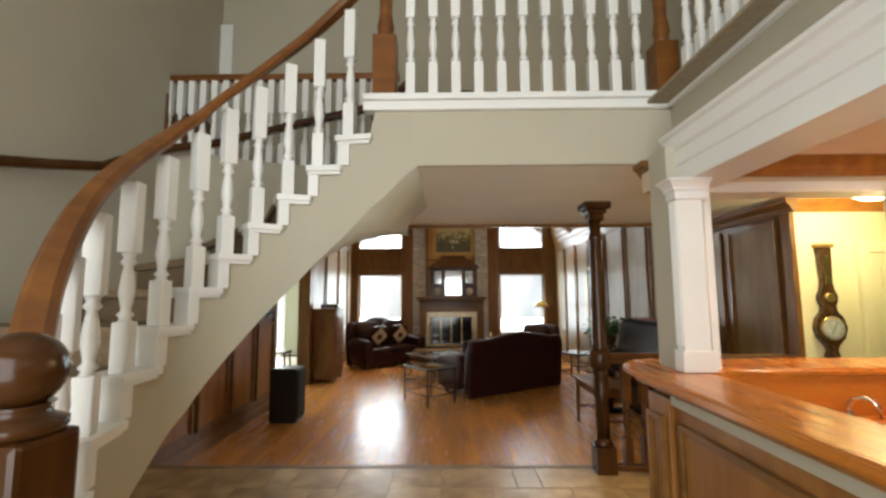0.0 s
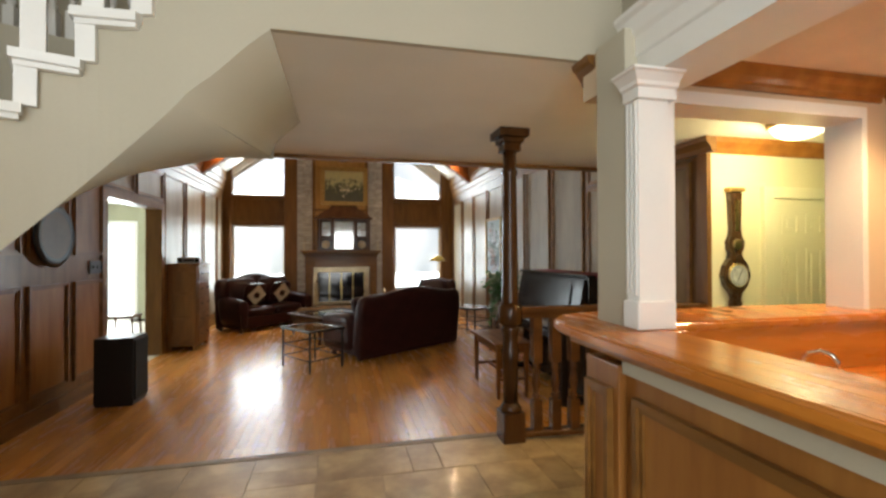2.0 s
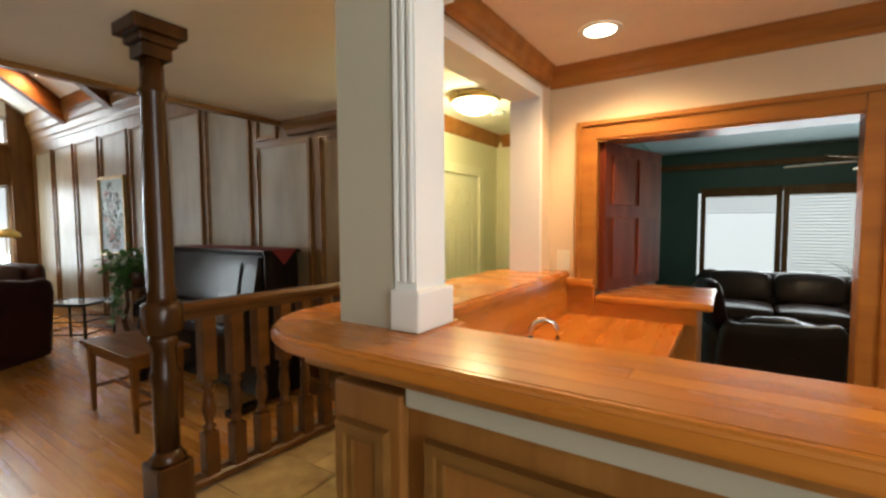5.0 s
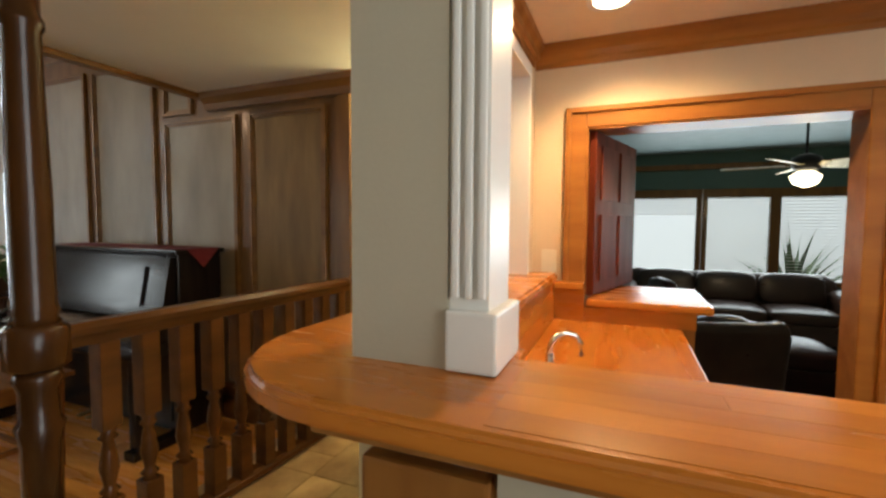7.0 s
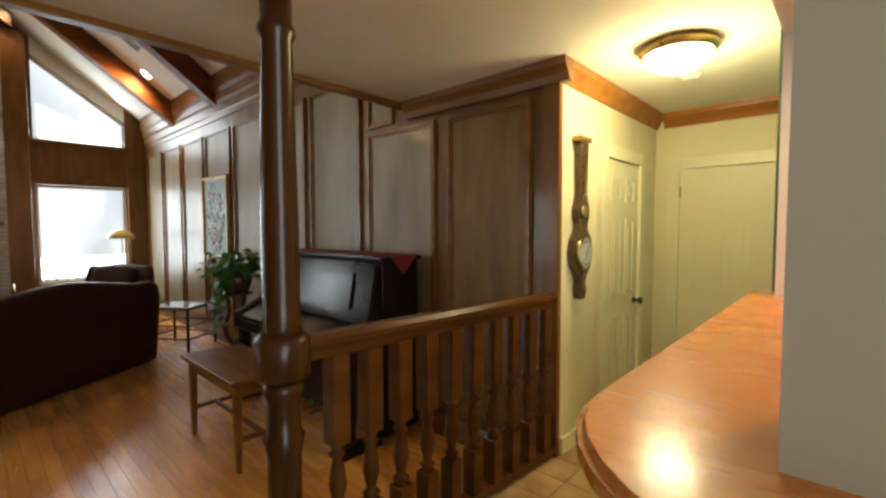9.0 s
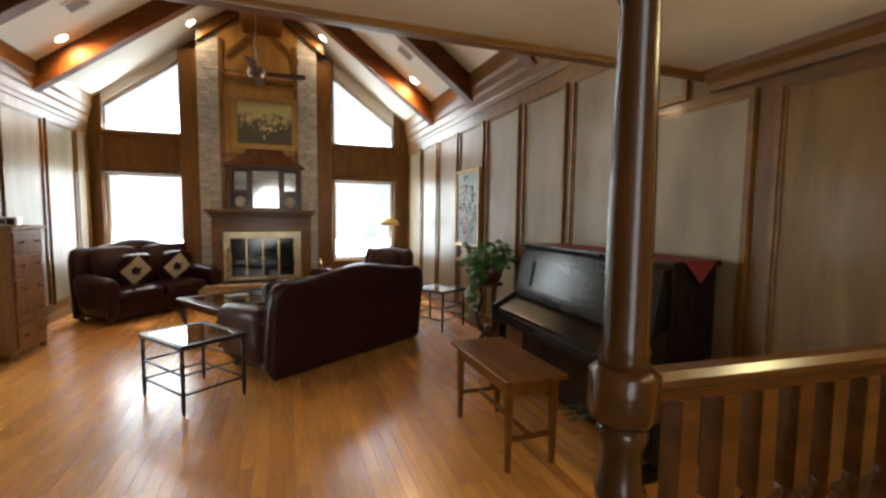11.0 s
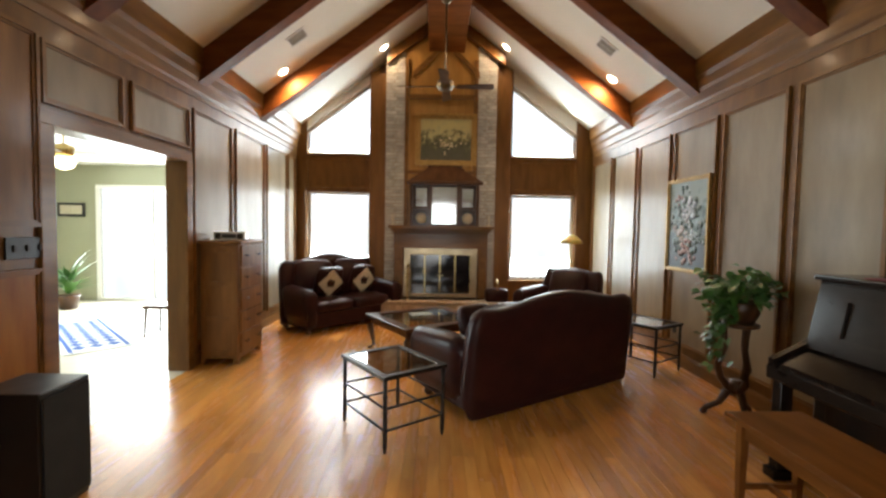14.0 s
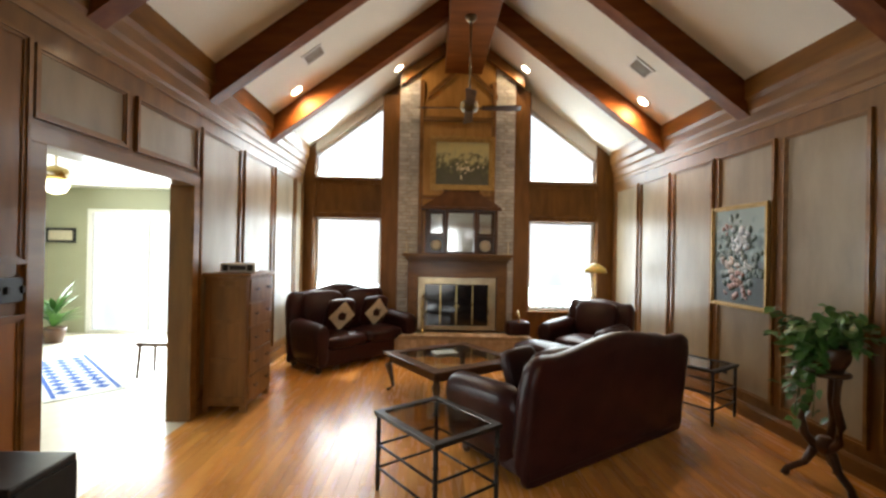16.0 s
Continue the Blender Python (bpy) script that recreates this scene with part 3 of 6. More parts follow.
def outward(k, d):
    e = 0.05
    t = inner(min(k + e, 14)) - inner(max(k - e, -2))
    n = Vector((t.y, -t.x)).normalized()
    n = n if n.dot(inner(k) - Vector((0.5, 2.2))) > 0 else -n
    p = inner(k) + n * d
    return Vector((max(p.x, XL + 0.02), p.y))


def line_z(k):
    return DECK_Z - RISE * k


stair = thing("curved_staircase", "curved staircase with white treads, beige side and carpeted steps", "staircase")
tagged(stair, kind="structure")
WIDTH = 1.3
CARPET = mat("stair_carpet", (0.22, 0.15, 0.085), 0.95, var=0.12, scale=40, bump=0.6, fine=220)
for k in range(1, 14):
    z = line_z(k)
    bm = bmesh.new()
    def slab(d0, d1, ka, kb, z0, z1):
        q = [outward(ka, d0), outward(kb, d0), outward(kb, d1), outward(ka, d1)]
        lo, hi = [bm.verts.new((p.x, p.y, z0)) for p in q], [bm.verts.new((p.x, p.y, z1)) for p in q]
        bm.faces.new(lo), bm.faces.new(hi)
        for i in range(4):
            bm.faces.new((lo[i], lo[(i + 1) % 4], hi[(i + 1) % 4], hi[i]))
        bmesh.ops.recalc_face_normals(bm, faces=bm.faces[:])
    slab(-0.045, 0.16, k - 1.05, k + 0.17, z - 0.035, z)
    slab(-0.028, 0.14, k - 1.0, k + 0.1, z - 0.055, z - 0.035)
    slab(-0.024, 0.1, k - 0.28, k + 0.09, z - RISE, z - 0.055)
    part("tread_end", bm, WHITE, stair)
    bm = bmesh.new()
    slab(0.161, WIDTH, k - 1.0, k + 0.14, z - 0.05, z - 0.004)
    slab(0.1, WIDTH, k - 0.06, k + 0.04, z - RISE, z - 0.05)
    part("carpeted_step", bm, CARPET, stair)
    for u in (0.55,):
        p = outward(k - u + 0.35, 0.02)
        q = inner(min(k + 0.2, 14)) - inner(k - 0.2)
        stand("baluster", SB, p.x, p.y, z, stair, math.degrees(math.atan2(q.y, q.x)))
# side skin and soffit
def soffit_rise(k):
    return 0.3 * max(0.0, min(1.0, k / 1.5)) * max(0.0, min(1.0, (8.5 - k) / 4))


N = 84
bm = bmesh.new()
top, bot, back = [], [], []
for i in range(N + 1):
    k = -1.38 + 15.33 * i / N
    p, z = inner(k), line_z(k)
    step_z = line_z(math.ceil(max(k, 0.001))) - 0.05 if k > 0 else NOSE_Z - 0.095
    zb = max(z - 0.66, TILE_Z)
    q = outward(k, WIDTH)
    top.append((p.x, p.y, max(step_z, zb + 0.001))), bot.append((p.x, p.y, zb)), back.append((q.x, q.y, min(zb + soffit_rise(k), FLAT_Z)))
vt, vb, vo = ([bm.verts.new(p) for p in r] for r in (top, bot, back))
for i in range(N):
    bm.faces.new((vt[i], vt[i + 1], vb[i + 1], vb[i]))
    f = bm.faces.new((vb[i], vb[i + 1], vo[i + 1], vo[i]))
    f.smooth = True
part("side_and_soffit", bm, BEIGE, stair, "smooth beige plastered side and underside")
# outer stair wall, following the curve above the soffit
bm = bmesh.new()
prev = None
for i in range(40):
    k = -1.38 + 10.4 * i / 39
    q = outward(k, WIDTH + 0.01)
    row = [bm.verts.new((q.x, q.y, z)) for z in (min(line_z(k) - 0.66 + soffit_rise(k), FLAT_Z), min(DECK_Z, line_z(k) + 1.2) if k < 5 else 5.5)]
    if prev and k < 5:
        bm.faces.new((prev[0], row[0], row[1], prev[1]))
    prev = row
part("outer_wall", bm, BEIGE, stair)
rail_pts = []
for i in range(61):
    k = 14.0 * i / 60
    p = inner(k)
    n = outward(k, 0.02)
    rail_pts.append((n.x, n.y, line_z(k) + 0.9 + (0.04 if k > 12.5 else 0)))
stair_rail = thing("stair_handrail", "broad curved oiled wooden stair handrail", "handrail")
part("handrail", sweep(bmesh.new(), rail_pts, [(a * 1.15, b * 1.2) for a, b in RAIL]), RAILW, stair_rail)
wall_rail = thing("wall_handrail", "slim wooden handrail on the stair's outer wall", "handrail")
pts = []
for i in range(40):
    k = 0.5 + 12.5 * i / 39
    q = outward(k, WIDTH - 0.07)
    pts.append((q.x, q.y, line_z(k) + 0.82))
part("handrail", sweep(bmesh.new(), pts, RAIL), POSTW, wall_rail)
nw = thing("newel_post", "heavy dark newel post with a polished wooden ball", "post", pose(-0.09, 1.24, TILE_Z + 0.0))
part("base", boxed(-0.085, 0.085, -0.085, 0.085, 0, 0.3, bevel=0.01), POSTW, nw)
part("shaft", lathe(bmesh.new(), [(0.075, 0.3), (0.055, 0.34), (0.07, 0.4), (0.05, 0.55), (0.065, 0.92), (0.06, 1.005)], segs=20), POSTW, nw)
part("block", boxed(-0.075, 0.075, -0.075, 0.075, 1.005, 1.215, bevel=0.014), POSTW, nw)
part("collar", lathe(bmesh.new(), [(0.075, 1.215), (0.085, 1.225), (0.085, 1.24), (0.06, 1.25), (0.05, 1.265), (0.062, 1.275)], segs=24), POSTW, nw)
part("ball", lathe(bmesh.new(), [(0.002 + 0.077 * math.sin(math.pi * i / 16), 1.34 - 0.077 * math.cos(math.pi * i / 16)) for i in range(17)], segs=24), POSTW, nw, "glossy turned wooden ball")

# ---------------------------------------------------------------- hall, bar room and den walls
structure("wall_hall_north", boxed(XR + 0.002, 5.55, 4.1, 4.25, -0.1, FLAT_Z + 0.05), YELLOW, "pale yellow hall wall", "wall")
structure("wall_hall_corner", boxed(3.7, XR + 0.001, 4.098, 4.2, 0.0, FLAT_Z), STILE, "walnut corner board of the hall", "trim")
structure("wall_hall_east", boxed(5.4, 5.55, 2.9, 4.1, -0.1, FLAT_Z + 0.05), YELLOW, "pale yellow end wall of the hall", "wall")
prof = [(4.1, 2.36), (4.085, 2.36), (4.07, 2.4), (4.035, 2.44), (4.03, FLAT_Z), (4.1, FLAT_Z)]
structure("trim_hall_crown", prism(bmesh.new(), prof, "x", 3.7, 5.4), ORANGE, "honey-coloured hall crown moulding", "trim")
structure("trim_hall_crown_end", prism(bmesh.new(), [(5.4, 2.36), (5.385, 2.36), (5.37, 2.4), (5.335, 2.44), (5.33, FLAT_Z), (5.4, FLAT_Z)], "y", 2.92, 4.03), ORANGE, "honey-coloured hall crown moulding", "trim")
structure("trim_panel_crown", prism(bmesh.new(), [(3.7, 2.36), (3.685, 2.36), (3.67, 2.4), (3.635, 2.44), (3.63, FLAT_Z), (3.73, FLAT_Z), (3.73, 2.36)], "y", 4.03, EDGE_Y - 0.05), TRIM, "walnut crown over the panelled wall", "trim")
structure("wall_bar_pier", boxed(1.98, 2.16, 2.715, 2.915, 1.27, FLAT_Z), BEIGE, "beige wall end standing on the bar", "wall")
bm = bmesh.new()
box(bm, 2.0, 3.507, 2.902, 3.06, 2.29, FLAT_Z)
box(bm, 3.507, 3.9, 2.902, 3.06, TILE_Z, FLAT_Z)
structure("wall_bar_north", bm, PEACH, "peach wall with a pass-through over the bar", "wall")
bm = bmesh.new()
box(bm, 2.162, 2.2, 2.70, 2.912, 1.27, 2.29)
box(bm, 3.495, 3.53, 2.885, 3.07, 1.27, 2.32)
box(bm, 2.2, 3.495, 2.885, 3.07, 2.26, 2.32)
structure("trim_pass_opening", bm, WHITE, "white casing of the bar's pass-through", "trim")
structure("wall_hall_south", boxed(3.9, 5.4, 2.95, 3.06, TILE_Z - 0.1, FLAT_Z), YELLOW, "pale yellow hall wall behind the bar", "wall")
bm = bmesh.new()
box(bm, 3.7, 3.9, 2.64, 2.901, TILE_Z - 0.1, FLAT_Z)
box(bm, 3.7, 3.9, 1.45, 2.64, 2.04, FLAT_Z)
box(bm, 3.7, 3.9, -2.0, 1.45, TILE_Z - 0.1, FLAT_Z)
structure("wall_bar_east", bm, PEACH, "peach painted bar wall with a cased opening", "wall")
structure("ceiling_bar", boxed(2.2, 3.7, -2.0, 2.9, 2.47, 2.55), mat("peach_ceiling", (0.82, 0.73, 0.58), 0.8, var=0.03, bump=0.2), "peach-tinted bar ceiling", "ceiling")
structure("trim_bar_crown_north", prism(bmesh.new(), [(2.9, 2.352), (2.888, 2.352), (2.885, 2.375), (2.872, 2.385), (2.868, 2.415), (2.852, 2.44), (2.848, 2.47), (2.9, 2.47)], "x", 2.2, 3.64), ORANGE, "honey-coloured bar crown moulding", "trim")
structure("trim_bar_crown_east", prism(bmesh.new(), [(3.7, 2.352), (3.688, 2.352), (3.685, 2.375), (3.672, 2.385), (3.668, 2.415), (3.652, 2.44), (3.648, 2.47), (3.7, 2.47)], "y", -2.0, 2.9), ORANGE, "honey-coloured bar crown moulding", "trim")
bm = bmesh.new()
for a, b, c, d in ((2.628, 2.73, 1.15, 2.13), (1.39, 1.49, TILE_Z, 2.13), (1.49, 2.628, 2.03, 2.13)):
    box(bm, 3.682, 3.7, a, b, c, d, 0.006)
for a, b, c, d in ((2.705, 2.733, 1.15, 2.133), (1.387, 1.415, TILE_Z, 2.133), (1.415, 2.705, 2.105, 2.133)):
    box(bm, 3.668, 3.683, a, b, c, d, 0.005)
for a, b, c, d in ((2.618, 2.638, 1.15, 2.03), (1.452, 1.472, TILE_Z, 2.03), (1.472, 2.618, 2.02, 2.038)):
    box(bm, 3.69, 3.91, a, b, c, d)
structure("trim_den_opening", bm, ORANGE, "honey-coloured casing of the den opening", "trim")
structure("wall_bar_front_pier", boxed(2.0, 2.2, -2.0, -1.6, TILE_Z, 2.23), BEIGE, "beige pier at the bar's end", "wall")
# fluted pilaster
pil = tagged(structure("pilaster", boxed(1.985, 2.12, 2.64, 2.713, 1.375, 2.18), WHITE, "white fluted pilaster standing on the bar", "pilaster"))
for k in range(3):
    part("flute_rib", boxed(1.975, 1.985, 2.645 + k * 0.024, 2.659 + k * 0.024, 1.4, 2.16, bevel=0.004), WHITE, pil)
part("plinth", boxed(1.965, 2.135, 2.62, 2.714, 1.272, 1.38, bevel=0.006), WHITE, pil)
bm = bmesh.new()
rings = []
for o, z in ((0.0, 2.165), (0.0, 2.205), (0.012, 2.212), (0.016, 2.225), (0.04, 2.25), (0.052, 2.255), (0.052, 2.264)):
    rings.append([bm.verts.new(p + (z,)) for p in ((1.968 - o, 2.618 - o), (2.14, 2.618 - o), (2.14, 2.714), (1.968 - o, 2.714))])
for p, q in zip(rings, rings[1:]):
    for k in range(4):
        bm.faces.new((p[k], p[(k + 1) % 4], q[(k + 1) % 4], q[k]))
bm.faces.new(rings[0][::-1]), bm.faces.new(rings[-1])
part("capital", bm, WHITE, pil)
prof = [(1.98, 2.34), (1.965, 2.34), (1.96, 2.37), (1.945, 2.38), (1.94, 2.4), (1.91, 2.44), (1.895, 2.45), (1.89, FLAT_Z - 0.002), (1.98, FLAT_Z - 0.002)]
bm = prism(bmesh.new(), [(x + 0.07 if x < 1.98 else 2.05, z) for x, z in prof], "y", 2.96, 3.1)
structure("trim_column_cap", bm, TRIM, "dark wood crown on the wall's end", "trim")

# bar: counter tops, front and sink run
top = bmesh.new()
outline = [(2.1, 2.62), (2.1, -1.6), (1.77, -1.6), (1.77, 2.75)]
for i in range(9):
    a = math.radians(180 - i * 90 / 8)
    outline.append((2.09 + 0.32 * math.cos(a), 2.85 + 0.32 * math.sin(a)))
outline += [(3.66, 3.17), (3.66, 2.76), (2.2, 2.76), (2.2, 2.62)]
prism(top, outline, "z", 1.225, 1.27)
bmesh.ops.bevel(top, geom=[e for e in top.edges if abs(e.verts[0].co.z - e.verts[1].co.z) < 1e-4], offset=0.012, segments=3, affect="EDGES")
bar = thing("bar", "raised wooden bar with panelled front and glossy cherry top", "bar")
part("counter_top", top, CHERRY, bar, "glossy cherry-wood bar top with rounded end")
STAVE = wood("cherry_stave", (0.56, 0.18, 0.03), (0.4, 0.11, 0.017), 0.2, "y", 0.6, per_object=0.4)
srng = random.Random(21)
for k in range(5):
    y = -1.58
    while y < 2.56:
        e = min(y + srng.uniform(0.7, 1.5), 2.59)
        part("stave", boxed(1.795 + k * 0.0595, 1.795 + k * 0.0595 + 0.0587, y, e - 0.0008, 1.262, 1.2712), STAVE, bar)
        y = e
bm = boxed(1.83, 2.1, -1.6, 2.9, 1.185, 1.225, bevel=0.01)
part("apron", bm, BARFRONT, bar)
part("painted_band", boxed(1.872, 2.1, -1.6, 2.59, 1.125, 1.184), BEIGE, bar, "beige painted band under the top")
bm = boxed(1.9, 2.08, -1.6, 2.8, TILE_Z, 1.123)
part("front", bm, BARFRONT, bar)
bm = boxed(1.862, 1.9, 2.6, 2.82, TILE_Z, 1.15, bevel=0.008)
box(bm, 1.9, 2.2, 2.78, 2.82, TILE_Z, 1.15, 0.006)
part("end_post", bm, BARFRONT, bar)
for k in range(5):
    y1 = 2.54 - k * 0.85
    wall_panel(bar, "x", 1.9, -1, y1 - 0.78, y1, TILE_Z + 0.16, 1.05, BARFRONT)
wall_panel(bar, "x", 1.862, -1, 2.63, 2.79, TILE_Z + 0.16, 1.06, BARFRONT)
part("skirting", boxed(1.872, 1.9, -1.6, 2.44, TILE_Z, TILE_Z + 0.1, bevel=0.006), BARFRONT, bar)
part("hall_side", boxed(2.1, 3.5, 2.83, 2.98, TILE_Z, 1.22), YELLOW, bar)
part("backsplash", boxed(2.2, 3.66, 2.77, 2.8, 1.02, 1.225), CHERRYX, bar)
part("corner_ledge", boxed(3.62, 3.699, 2.62, 2.9, 1.19, 1.225, bevel=0.006), CHERRY, bar)
part("side_backsplash", box(boxed(3.662, 3.698, 2.1, 2.615, 1.02, 1.098), 3.662, 3.698, 2.618, 2.9, 1.02, 1.19), CHERRY, bar)
part("sink_top", boxed(2.15, 3.66, 2.16, 2.77, 0.98, 1.02, bevel=0.006), CHERRYX, bar)
part("sink_cabinet", boxed(2.2, 3.66, 2.2, 2.76, TILE_Z, 0.98), ORANGE, bar)
ledge = thing("serving_ledge", "honey-coloured serving ledge in the den opening", "ledge")
part("top", boxed(3.64, 4.3, 2.03, 2.61, 1.1, 1.14, bevel=0.012), CHERRY, ledge)
part("cabinet", boxed(3.7, 4.2, 2.1, 2.6, 0.0, 1.1), ORANGE, ledge)
fct = thing("faucet", "chrome gooseneck bar faucet", "faucet", pose(2.8, 2.66, 1.02, 0, 0, 123))
part("base", lathe(bmesh.new(), [(0.03, 0), (0.03, 0.02), (0.014, 0.03), (0.013, 0.06)], segs=12), CHROME, fct)
part("spout", tube(bmesh.new(), [(0, 0, 0.05), (0, 0, 0.07)] + [(-0.06 + 0.06 * math.cos(a), 0, 0.07 + 0.06 * math.sin(a)) for a in (0.4, 0.9, 1.57, 2.2, 2.8)] + [(-0.12, 0, 0.045)], 0.011), CHROME, fct)
plate = thing("light_switch", "ivory plastic light switch plate on peach wall", "switch")
part("plate", boxed(3.693, 3.699, 2.79, 2.87, 1.27, 1.39), PLASTIC, plate)
plate.location = (0, -0.02, 0)

# den beyond the bar
bm = bmesh.new()
for a, b, c, d in ((-2.0, -0.6, 0, 2.7), (2.42, 3.0, 0, 2.7), (-0.6, 2.42, 0, 0.7), (-0.6, 2.42, 2.0, 2.7)):
    box(bm, 9.0, 9.15, a, b, c, d)
structure("wall_den_east", bm, GREEN, "dark green den wall with windows", "wall")
structure("wall_den_north", boxed(3.9, 9.15, 3.0, 3.12, 0, 2.7), GREEN, "dark green den wall", "wall")
structure("ceiling_den", boxed(3.9, 9.15, -2.0, 3.0, 2.62, 2.72), mat("den_ceiling", (0.34, 0.42, 0.42), 0.5, var=0.04), "blue-grey den ceiling", "ceiling")
structure("trim_den", boxed(8.95, 9.0, -2.0, 3.0, 2.36, 2.44), STILE, "dark picture rail of the den", "trim")
DENWIN = ((-0.45, 0.41), (0.5, 1.32), (1.43, 2.33))
for i, (a, b) in enumerate(DENWIN):
    w = structure(f"window_{i + 5}", boxed(8.9, 9.02, a - 0.03, b + 0.03, 0.68, 0.74), STILE, "den window with white slatted blinds", "window")
    bm = bmesh.new()
    for c, d, e, f in ((a - 0.05, a + 0.02, 0.72, 1.95), (b - 0.02, b + 0.05, 0.72, 1.95), (a - 0.05, b + 0.05, 1.93, 2.06)):
        box(bm, 8.93, 9.01, c, d, e, f)
    part("frame", bm, STILE, w)
    bm = bmesh.new()
    for k in range(26 if i < 2 else 6):
        z = 1.91 - k * 0.045
        box(bm, 8.955, 8.985, a + 0.035, b - 0.035, z, z + 0.012)
    part("blinds", bm, WHITE, w)
structure("backdrop_street", boxed(11, 11.1, -4, 6, -0.5, 4), STREET, "shaded front garden outside the den", "backdrop")
dd = thing("den_door", "dark red-brown panelled upper door leaf standing open", "door", pose(3.74, 2.6, TILE_Z, 0, 0, -16))
part("leaf", boxed(0, 0.74, -0.02, 0.02, 0.968, 1.84, bevel=0.004), wood("mahogany_door", (0.17, 0.03, 0.012), (0.09, 0.016, 0.008), 0.45, "z", 0.0, spec=0.1), dd)
for a, b, c, d in ((0.08, 0.34, 1.04, 1.4), (0.4, 0.66, 1.04, 1.4), (0.08, 0.34, 1.48, 1.77), (0.4, 0.66, 1.48, 1.77)):
    part("panel", boxed(a, b, -0.028, -0.02, c, d, bevel=0.004), bpy.data.materials["mahogany_door"], dd)

# sunroom beyond the opening
bm = bmesh.new()
for a, b, c, d in ((-7.0, -6.1, 0, 2.8), (-3.9, -2.2, 0, 2.8), (-6.1, -3.9, 2.35, 2.8)):
    box(bm, a, b, 13.1, 13.2, c, d)
structure("wall_sunroom_north", bm, OLIVE, "olive green sunroom wall with a patio door", "wall")
bm = bmesh.new()
box(bm, -7.1, -7.0, 5.4, 13.2, 0, 2.8)
structure("wall_sunroom_west", bm, OLIVE, "olive green sunroom wall", "wall")
structure("wall_sunroom_south", boxed(-7.0, XL - 0.2, 5.3, 5.4, 0, 2.8), OLIVE, "olive green sunroom wall", "wall")
structure("ceiling_sunroom", boxed(-7.0, XL - 0.2, 5.4, 13.2, 2.75, 2.85), CEIL, "white sunroom ceiling", "ceiling")
structure("backdrop_patio", boxed(-8.5, -2.2, 15.0, 15.1, -1, 4), OUTSIDE, "overexposed patio outside the door", "backdrop")
pd = structure("door_patio", boxed(-6.1, -6.02, 13.08, 13.16, 0, 2.35), WHITE, "white framed sliding patio door in bright light", "door")
bm = bmesh.new()
box(bm, -3.98, -3.9, 13.08, 13.16, 0, 2.35), box(bm, -5.04, -4.96, 13.09, 13.15, 0, 2.28), box(bm, -6.02, -3.98, 13.08, 13.16, 2.28, 2.35), box(bm, -6.02, -3.98, 13.08, 13.16, 0, 0.06)
part("frame", bm, WHITE, pd)

# ---------------------------------------------------------------- chimney breast and fireplace
BY = 12.22
bm = prism(bmesh.new(), [(-0.17, 0), (-0.17, roof(-0.17) - 0.02), (XC, RIDGE_Z - 0.05), (1.83, roof(1.83) - 0.02), (1.83, 0)], "y", BY, GABLE_Y + 0.01)
breast = structure("chimney_breast", bm, GROUT, "brick chimney breast with a wood-panelled centre", "chimney")
bm = prism(bmesh.new(), [(0.2, 1.6), (0.2, roof(0.2) - 0.1), (XC, RIDGE_Z - 0.2), (1.48, roof(1.48) - 0.1), (1.48, 1.6)], "y", BY - 0.05, BY)
part("centre_panel", bm, HONEY, breast, "honey walnut panelling over the fireplace")
bm = bmesh.new()
for a, b, c, d in ((0.18, 0.25, 1.6, 4.62), (1.43, 1.5, 1.6, 4.62), (0.25, 1.43, 3.92, 4.0), (0.25, 1.43, 2.58, 2.64)):
    box(bm, a, b, BY - 0.085, BY - 0.05, c, d, 0.006)
for s in (-1, 1):
    prism(bm, [(XC + s * 0.02, 4.85), (XC + s * 0.6, 4.3), (XC + s * 0.6, 4.4), (XC + s * 0.02, 4.95)], "y", BY - 0.08, BY - 0.05)
part("moulding", bm, MANTEL, breast)
bm = bmesh.new()
for s in (-1, 1):
    e = XC + s * 1.06
    prism(bm, [(XC, RIDGE_Z - 0.02), (e, roof(e) - 0.02), (e, roof(e) - 0.22), (XC, RIDGE_Z - 0.24)], "y", BY - 0.12, BY - 0.051)
part("raking_trim", bm, STILE, breast, "dark trim under the roof slope")
for s in (-1, 1):
    x = 0.83 + s * 1.0
    lo, hi = sorted((x + s * 0.002, x + s * 0.3))
    structure("pilaster_gable", boxed(lo, hi, BY + 0.06, GABLE_Y, 0, min(roof(lo), roof(hi)) - 0.1, bevel=0.008), STILE, "walnut pilaster beside the chimney", "pilaster")
mantel = thing("fireplace_mantel", "walnut fireplace mantel with a deep moulded shelf", "mantel")
bm = boxed(-0.06, 1.79, 11.78, BY, 1.585, 1.635, bevel=0.01)
box(bm, -0.02, 1.75, 11.83, BY, 1.54, 1.585, 0.012)
box(bm, 0.01, 1.72, 11.88, BY, 1.5, 1.54, 0.012)
part("shelf", bm, MANTEL, mantel)
part("frieze", boxed(0.03, 1.7, 11.93, BY, 1.24, 1.5, bevel=0.006), MANTEL, mantel)
for a, b in ((0.03, 0.2), (1.53, 1.7)):
    part("leg", boxed(a, b, 11.93, BY, 0.34, 1.24, bevel=0.006), MANTEL, mantel)
    part("leg_panel", boxed(a + 0.04, b - 0.04, 11.92, 11.93, 0.45, 1.18, bevel=0.004), MANTEL, mantel)
insert = thing("fireplace_insert", "brass-framed smoked glass fireplace doors", "fireplace")
bm = bmesh.new()
